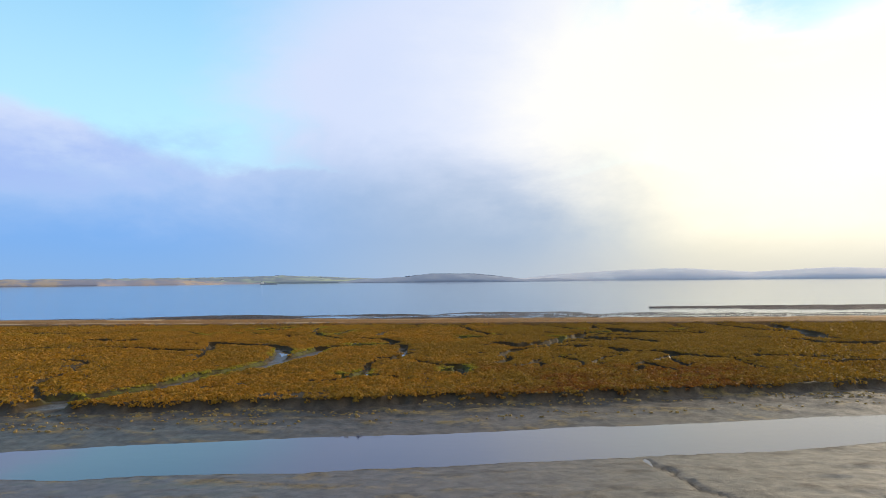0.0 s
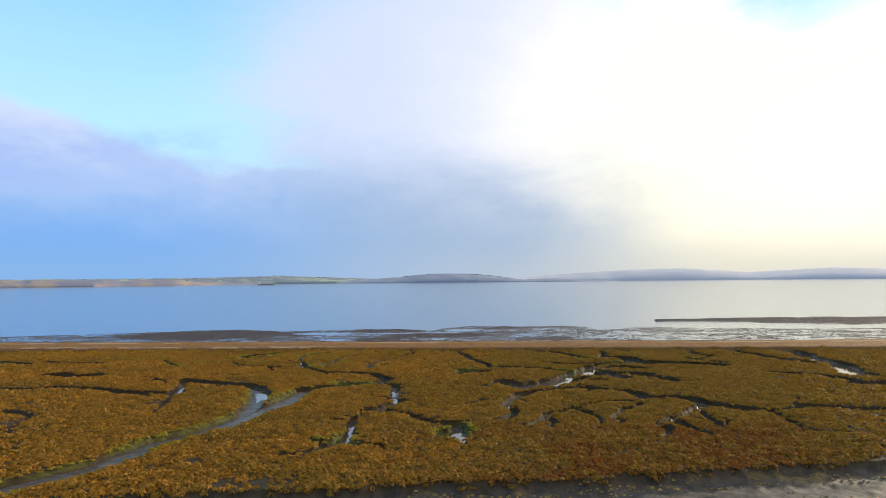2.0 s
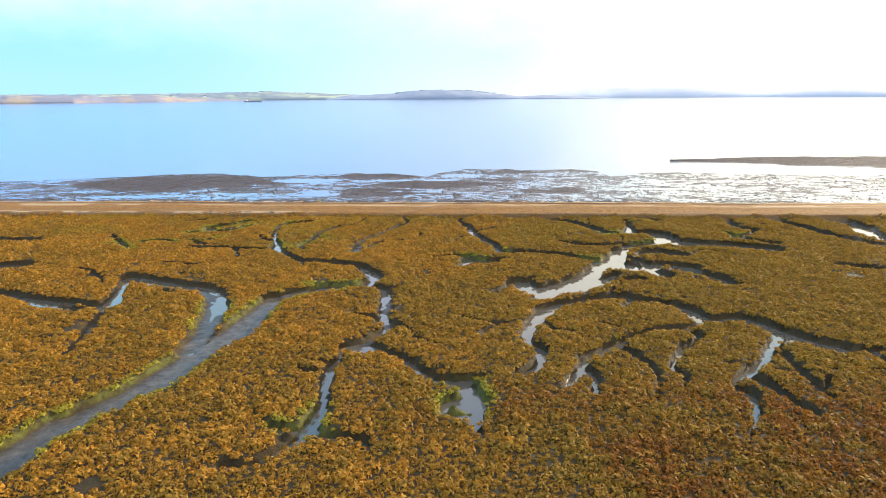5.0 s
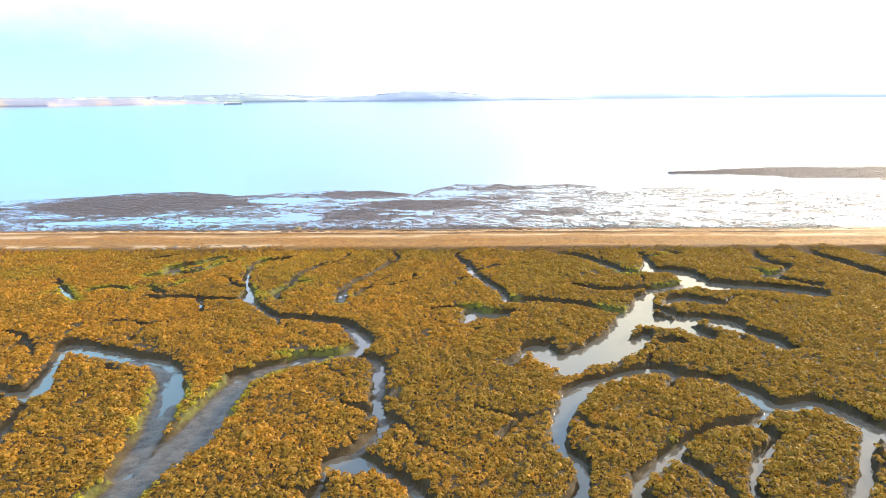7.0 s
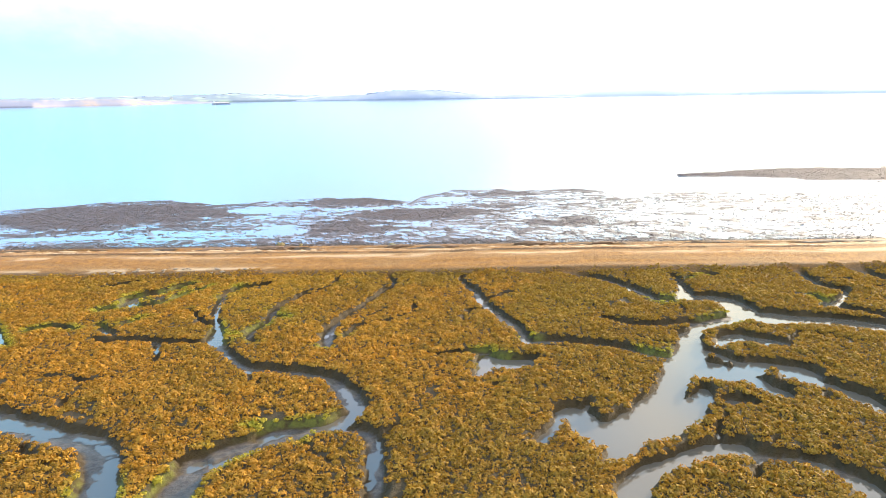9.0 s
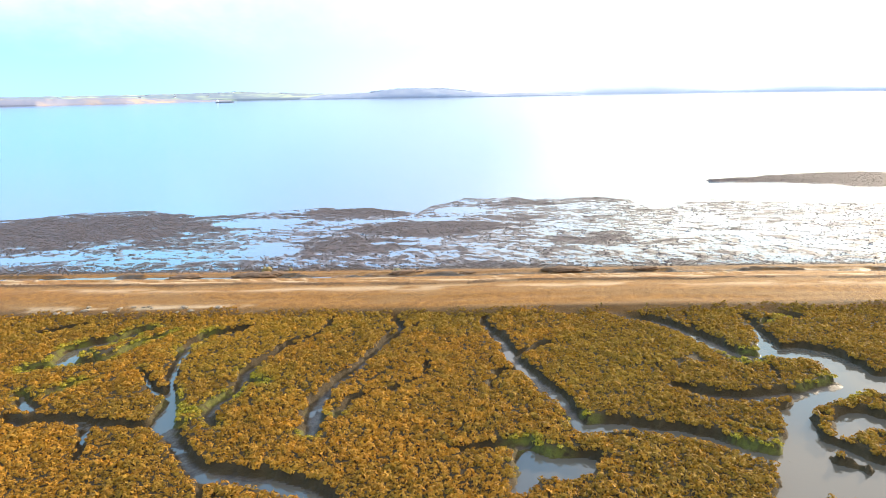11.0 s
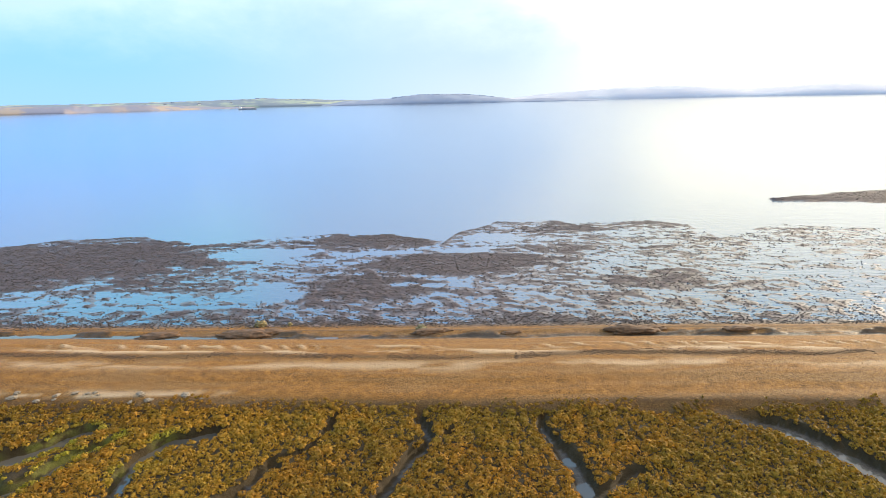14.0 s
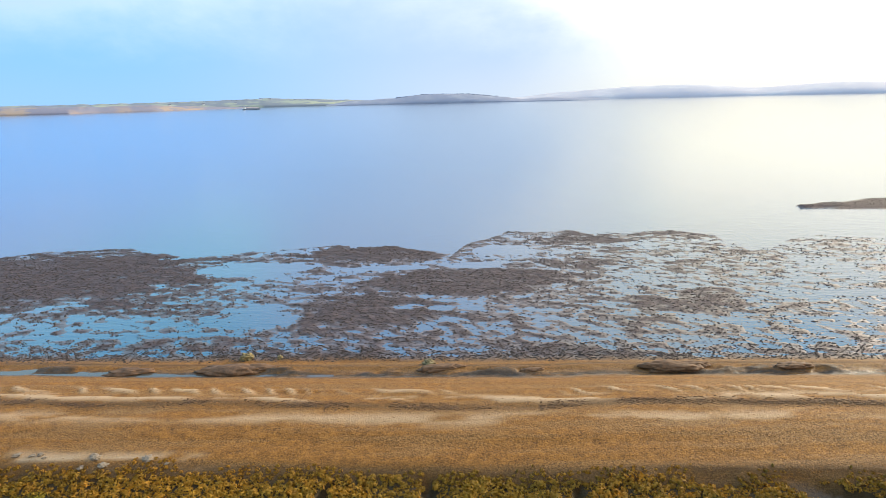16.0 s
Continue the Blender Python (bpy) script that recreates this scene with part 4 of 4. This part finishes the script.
# ---- stones and weed ----
def lumps(name, label, category, x, y, z, size, flatness, mat, rng, long=1.35):
    """Many small uneven stones: each a five-sided lump."""
    count = len(x)
    ang = np.arange(5) / 5 * 2 * np.pi + rng.uniform(0, 6, (count, 1))
    rad = size[:, None] * rng.uniform(0.6, 1.2, (count, 5))
    ring = np.stack([x[:, None] + long * rad * np.cos(ang), y[:, None] + rad * np.sin(ang), (z - 0.02)[:, None] + rad * 0], -1)
    high = (ring - np.stack([x, y, z], -1)[:, None]) * 0.6 + np.stack([x, y, z], -1)[:, None]
    high[..., 2] = z[:, None] + (size * flatness)[:, None] * rng.uniform(0.6, 1.3, (count, 5))
    v = np.concatenate([ring, high], 1).reshape(-1, 3)
    base = np.arange(count)[:, None, None] * 10
    k = np.arange(5)
    sides = np.stack([k, (k + 1) % 5, (k + 1) % 5 + 5, k + 5], -1)[None] + base
    top = np.concatenate([np.stack([k[:1] + 5, k[1:2] + 5, k[2:3] + 5, k[3:4] + 5], -1)[None] + base, np.stack([k[:1] + 5, k[3:4] + 5, k[4:5] + 5, k[4:5] + 5], -1)[None] + base], 1)
    tri = np.concatenate([sides[..., (0, 1, 2)], sides[..., (0, 2, 3)], top[:, :1][..., (0, 1, 2)], top[:, :1][..., (0, 2, 3)], top[:, 1:][..., (0, 1, 2)]], 1).reshape(-1, 3)
    return tagged(quads_object(name, v, tri, mat), label, category, kind="stuff")


wx = rng.uniform(-42, 46, 5200)
u = rng.random(5200)
wy = channel_far(wx) + 0.3 + (marsh_edge(wx) - channel_far(wx)) * u
rows_of = fbm(wx * 0.25, wy * 1.9, 91, 3)
keep = (rows_of > 0.53) & (u > 0.25 + 0.35 * rng.random(5200))
wz, _, _ = shore(wx[keep], wy[keep])
lumps("bank_weed", "ochre algae clumps on the mud slope above the channel", "algae", wx[keep], wy[keep], wz, rng.uniform(0.03, 0.09, keep.sum()), 0.7, ALGAE, rng, 1.6)
wx, wy = scatter(-90, 95, 108, 151, 0.222, rng)
wx, wy = wx + rng.normal(0, 0.2, len(wx)), wy + rng.normal(0, 0.12, len(wy))
fz = flat_field(wx, wy)
wz, _, _ = shore(wx, wy)
keep = (rng.random(len(wx)) < 0.5 * smooth(fz + 0.06 * smooth(wx, 0, 14), -0.30, 0.34) ** 1.4 * (0.35 + 1.0 * smooth(fbm(wx * 0.9 + wy * 0.5, wy * 2.4, 95, 3), 0.35, 0.62))) & (np.abs(wx) < 46 + 0.72 * (wy - 60))
wz = np.maximum(wz, SEA_Z - 0.015)
lumps("seaweed_stones", "dark weed-covered stones scattered over the wet tidal flat", "seaweed", wx[keep], wy[keep], wz[keep], rng.uniform(0.03, 0.085, keep.sum()), 0.6, WEED, rng, 1.6)
wx = rng.uniform(-50, 52, 8000)
wy = 107.4 - askew(wx) + rng.gamma(2.0, 0.8, 8000)
wz, _, _ = shore(wx, wy)
lumps("shore_stones", "dark wet stones along the foot of the beach", "stones", wx, wy, wz, rng.uniform(0.02, 0.075, 8000), 0.7, WEED, rng)
wx = rng.uniform(-42, 45, 9000)
wy = rng.uniform(92.2, 106.5, 9000) - askew(wx)
wz, _, _ = shore(wx, wy)
lumps("beach_shingle", "orange-brown shingle stones on the beach ridge", "shingle", wx, wy, wz, rng.uniform(0.012, 0.04, 9000), 0.5, PEBBLE, rng)
wx = rng.uniform(-44, 46, 9000)
wy = 97.9 - askew(wx) + 0.5 * vnoise(wx * 0.3, wx * 0, 45) - 1.2 * (fbm(wx * 0.08, wx * 0 + 1, 11, 3) - 0.5) + rng.normal(0, 0.22, 9000)
keep = rng.random(9000) < smooth(fbm(wx * 0.5, wy * 0.5, 93, 2), 0.3, 0.6)
wz, _, _ = shore(wx[keep], wy[keep])
lumps("wrack_line", "dark dried seaweed left in a line along the beach", "seaweed", wx[keep], wy[keep], wz, rng.uniform(0.015, 0.05, keep.sum()), 0.5, CLOD, rng, 2.2)
wx, wy = scatter(50, 125, 145, 178, 0.5, rng)
fz = flat_field(wx, wy)
keep = (fz > 0.2) & (rng.random(len(wx)) < 0.6)
wz, _, _ = shore(wx[keep], wy[keep])
lumps("island_weed", "dark weed and stones on the low mud island", "seaweed", wx[keep], wy[keep], wz, rng.uniform(0.05, 0.15, keep.sum()), 0.5, WEED, rng)
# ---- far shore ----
# haze of distance is painted in: base colours are paler and bluer than the land
WOOD = land_material("hazed_woodland", (0.17, 0.20, 0.27), (0.22, 0.25, 0.31), (0.19, 0.22, 0.28), 0.006)
FIELDS = land_material("hazed_fields", (0.15, 0.18, 0.21), (0.31, 0.34, 0.24), (0.25, 0.29, 0.23), 0.005)
CLIFF = land_material("hazed_clay_cliff", (0.17, 0.17, 0.22), (0.29, 0.23, 0.185), (0.22, 0.19, 0.20), 0.008)
DOWNS = land_material("hazed_downs", (0.40, 0.40, 0.44), (0.47, 0.47, 0.49), (0.44, 0.44, 0.46), 0.002)
WHITE = plain("white_render", (0.78, 0.77, 0.74), 0.8, 0, 0.08, 0.5)
SLATE = plain("grey_slate", (0.16, 0.15, 0.16), 0.8, 0, 0.2, 0.5)
STEEL = plain("blue_grey_ship_paint", (0.24, 0.27, 0.33), 0.5, 0.1, 0.2, 0.3)


def hills(name, label, az, height, distance, deep, mat, rough, seed):
    """Rolling land beyond the water: crest heights in metres along the bearing, with a shore slope in front."""
    a = np.arange(az[0], az[-1] + 0.01, 0.12)
    crest = np.interp(a, az, height)
    crest = crest + rough * (fbm(a * 1.5, a * 0, seed, 5) - 0.5) * np.clip(crest / 20, 0.1, 1)
    dist = np.interp(a, az, distance)
    rows = []
    for share, lift in ((0.0, -2.0), (0.01, 0.10), (0.05, 0.22), (0.25, 0.50), (0.55, 0.80), (0.8, 0.95), (1.0, 1.0), (1.25, 0.6), (1.6, -0.2)):
        d = dist + deep * share
        wave = 1 + 0.16 * (fbm(a * 0.7, a * 0 + share * 9, seed + 3, 2) - 0.5) * (share < 0.95)
        z = SEA_Z + np.where(lift < 0, lift, crest * lift * wave)
        rows.append(np.stack([d * np.sin(np.radians(a)), d * np.cos(np.radians(a)), z], 1))
    v = np.concatenate(rows)
    return tagged(quads_object(name, v, grid_quads(len(a), len(rows)), mat, True), label, "hills", kind="structure")


hills("hazed_downs", "pale hazy downland hills beyond the water", (3, 6.6, 9, 13, 16.3, 20.5, 25.6, 31.2, 35, 42, 52, 66), (12, 22, 44, 62, 76, 78, 48, 72, 58, 64, 70, 40), (4000,) * 12, 500, DOWNS, 3, 61)
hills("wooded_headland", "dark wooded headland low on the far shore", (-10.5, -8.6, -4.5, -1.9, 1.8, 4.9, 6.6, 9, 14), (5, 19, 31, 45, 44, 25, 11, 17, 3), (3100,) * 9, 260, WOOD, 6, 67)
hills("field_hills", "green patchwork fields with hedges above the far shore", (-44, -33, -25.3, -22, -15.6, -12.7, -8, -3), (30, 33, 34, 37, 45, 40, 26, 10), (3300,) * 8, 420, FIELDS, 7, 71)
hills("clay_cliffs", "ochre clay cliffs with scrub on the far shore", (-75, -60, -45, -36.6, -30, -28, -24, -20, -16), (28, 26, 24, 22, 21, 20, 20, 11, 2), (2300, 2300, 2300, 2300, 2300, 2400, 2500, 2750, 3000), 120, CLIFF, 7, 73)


def far_wood(name, label, az0, az1, dist, base, count, size, seed):
    """Tree crowns along a far skyline, as one rough row."""
    r = np.random.default_rng(seed)
    a = np.radians(r.uniform(az0, az1, count))
    d = dist + r.uniform(-40, 40, count)
    z = np.interp(np.degrees(a), *base) + SEA_Z - size * 0.5
    return lumps(name, label, "trees", d * np.sin(a), d * np.cos(a), z, size * r.uniform(0.5, 1.2, count), 0.9, WOOD, r) and None


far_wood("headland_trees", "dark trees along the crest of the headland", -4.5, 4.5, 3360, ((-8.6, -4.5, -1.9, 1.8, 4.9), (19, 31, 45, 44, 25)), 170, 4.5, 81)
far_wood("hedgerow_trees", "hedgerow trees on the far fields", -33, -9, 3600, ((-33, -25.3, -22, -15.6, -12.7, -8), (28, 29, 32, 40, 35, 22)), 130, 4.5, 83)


def far_house(x, y, z, w, d, h, turn):
    house = new("far_house")
    bm = bmesh.new()
    box(bm, -w / 2, w / 2, -d / 2, d / 2, -3, h)
    part("wall", bm, WHITE, house)
    bm = bmesh.new()
    lo = [bm.verts.new(p) for p in ((-w / 2 - .4, -d / 2 - .4, h), (w / 2 + .4, -d / 2 - .4, h), (w / 2 + .4, d / 2 + .4, h), (-w / 2 - .4, d / 2 + .4, h))]
    top = [bm.verts.new(p) for p in ((-w / 2, 0, h + d * 0.4), (w / 2, 0, h + d * 0.4))]
    for f in ((0, 1, 5, 4), (2, 3, 4, 5), (1, 2, 5), (3, 0, 4), (3, 2, 1, 0)):
        bm.faces.new([(lo + top)[i] for i in f])
    part("roof", bm, SLATE, house)
    bm = bmesh.new()
    box(bm, w * 0.25, w * 0.25 + 1.2, -0.6, 0.6, h + d * 0.2, h + d * 0.4 + 1.6)
    part("chimney", bm, SLATE, house)
    house.matrix_world = pose(x, y, z, 0, 0, turn)
    return tagged(house, "white house with a grey roof on far fields", "house", "houses on the far shore")


for az, dist, z, w in ((-15.9, 3560, 33, 22), (-15.2, 3540, 31, 14), (-24.6, 3380, 12, 14), (-18.0, 3420, 14, 12), (-20.5, 3400, 13, 12), (-23.1, 3390, 12, 13)):
    far_house(dist * math.sin(radians(az)), dist * math.cos(radians(az)), z, w, 9, 7, az * -1)


def build_ship():
    """A low cargo ship lying off the far shore."""
    ship = new("cargo_ship")
    bm = bmesh.new()
    prof = ((-27, 3.2), (-24, 4.6), (18, 4.6), (24, 3.0), (28, 0.2))
    rings = []
    for x, half in prof:
        rings.append([bm.verts.new(p) for p in ((x * (0.96 if x > 0 else 0.98), -half * 0.7, -1.5), (x, -half, 3.2 + (1.2 if x > 20 else 0)), (x, half, 3.2 + (1.2 if x > 20 else 0)), (x * (0.96 if x > 0 else 0.98), half * 0.7, -1.5))])
    for a, b in zip(rings, rings[1:]):
        for i in range(4):
            bm.faces.new((a[i], b[i], b[(i + 1) % 4], a[(i + 1) % 4]))
    bm.faces.new(rings[0][::-1])
    bm.faces.new(rings[-1])
    part("hull", bm, STEEL, ship, "dark blue-grey hull")
    bm = bmesh.new()
    box(bm, -25, -17, -3.6, 3.6, 3.2, 7.0)
    box(bm, -23.5, -18, -4.2, 4.2, 7.0, 9.2)
    part("deckhouse", bm, WHITE, ship, "white deckhouse")
    bm = bmesh.new()
    box(bm, -24.6, -22.6, -1, 1, 9.2, 12.0)
    part("funnel", bm, STEEL, ship)
    bm = bmesh.new()
    box(bm, -20.2, -19.9, -0.15, 0.15, 9.2, 14.5)
    part("mast", bm, STEEL, ship)
    for k in range(4):
        bm = bmesh.new()
        box(bm, -15 + k * 8.6, -7.4 + k * 8.6, -3.4, 3.4, 3.2, 4.6)
        part("hatch", bm, STEEL, ship)
    ship.matrix_world = pose(2150 * math.sin(radians(-16.6)), 2150 * math.cos(radians(-16.6)), SEA_Z, 0, 0, 14)
    return tagged(ship, "low cargo ship with a white deckhouse at sea", "ship")


build_ship()


# ---- loose things on the shore ----
def rock(name, label, x, y, size, flatness, mat, seed, group="", long=1.0):
    bm = bmesh.new()
    bmesh.ops.create_icosphere(bm, subdivisions=4, radius=1.0)
    for v in bm.verts:
        k = 1 + (0.55 if long == 1 else 0.32) * noise.fractal(v.co * 2.0 + Vector((seed * 7.3, 0, 0)), 0.8, 2.0, 5)
        v.co = Vector((v.co.x * size * k * long, v.co.y * size * 0.8 * k, v.co.z * size * flatness * k))
    for f in bm.faces:
        f.smooth = True
    data = bpy.data.meshes.new(name)
    bm.to_mesh(data)
    bm.free()
    data.materials.append(mat)
    ob = new(name, data)
    z, _, _ = shore(np.array([x]), np.array([y]))
    ob.matrix_world = pose(x, y, float(z[0]) + size * flatness * (0.3 if long == 1 else 0), 0, 0, seed * 40 if long == 1 else (seed % 5 - 2) * 5)
    return tagged(ob, label, "rock", group)


rock("boulder", "weedy brown boulder at the foot of the beach", -18.3, 108.5, 0.42, 0.7, ROCK, 1)
rock("boulder", "small dark boulder beside the tidal flat", -15.9, 108.4, 0.22, 0.8, ROCK, 2)
rock("boulder", "rounded stone on the edge of the flat", -5.2, 106.7, 0.45, 0.5, ROCK, 3)
for i, (x, y, s) in enumerate(((-18.6, 106.0, 1.9), (-16.8, 106.3, 1.2), (-25.5, 106.2, 1.5), (-4.6, 105.7, 1.2), (-3.6, 106.0, 0.8), (10.6, 105.2, 1.7), (12.0, 105.4, 1.1), (18.5, 104.9, 1.1), (1.6, 105.3, 0.7))):
    rock("mud_clod", "eroded brown mud clod on the lower beach", x, y, s * 0.5, 0.36, CLOD, 11 + i, "mud clods along the lower beach", 2.2)


def grass_tuft(x, y, size, seed):
    """A tuft of dry golden blades rooted in the shingle."""
    r = random.Random(seed)
    z, _, _ = shore(np.array([x]), np.array([y]))
    verts, faces = [], []
    for _ in range(70):
        a, out, high = r.uniform(0, 6.283), r.uniform(0.1, 1.0) * size, size * r.uniform(0.7, 1.5)
        bx, by = 0.35 * out * math.cos(a), 0.35 * out * math.sin(a)
        tx, ty = out * math.cos(a + 0.3), out * math.sin(a + 0.3)
        wx_, wy_ = -math.sin(a) * 0.02, math.cos(a) * 0.02
        i = len(verts)
        verts += [(bx - wx_, by - wy_, -0.03), (bx + wx_, by + wy_, -0.03), ((bx + tx) / 2 + wx_, (by + ty) / 2 + wy_, high * 0.7), ((bx + tx) / 2 - wx_, (by + ty) / 2 - wy_, high * 0.7), (tx, ty, high)]
        faces += [(i, i + 1, i + 2, i + 3), (i + 3, i + 2, i + 4)]
    ob = mesh_object("grass_tuft", verts, faces, STRAW)
    ob.location = (x, y, float(z[0]))
    return tagged(ob, "dry golden grass tuft at the marsh edge of the beach", "grass tuft", "grass tufts on the beach")


STRAW = plain("dry_grass", (0.30, 0.19, 0.04), 0.8, 0, 0.4, 8.0)
BLEACHED = plain("bleached_stone", (0.21, 0.16, 0.105), 0.85, 0, 0.25, 4.0)
rt = random.Random(31)
for i in range(18):
    gx = rt.uniform(-8, 26)
    grass_tuft(gx, rt.uniform(92.3, 92.8) - askew(gx), rt.uniform(0.07, 0.11), 100 + i)
for i in range(22):
    gx = rt.uniform(-31, -17)
    rock("pale_stone", "pale bleached stone lying on the marsh edge", gx, rt.uniform(92.4, 93.4) - askew(gx), rt.uniform(0.10, 0.26), 0.3, BLEACHED, 40 + i, "pale stones along the marsh edge")
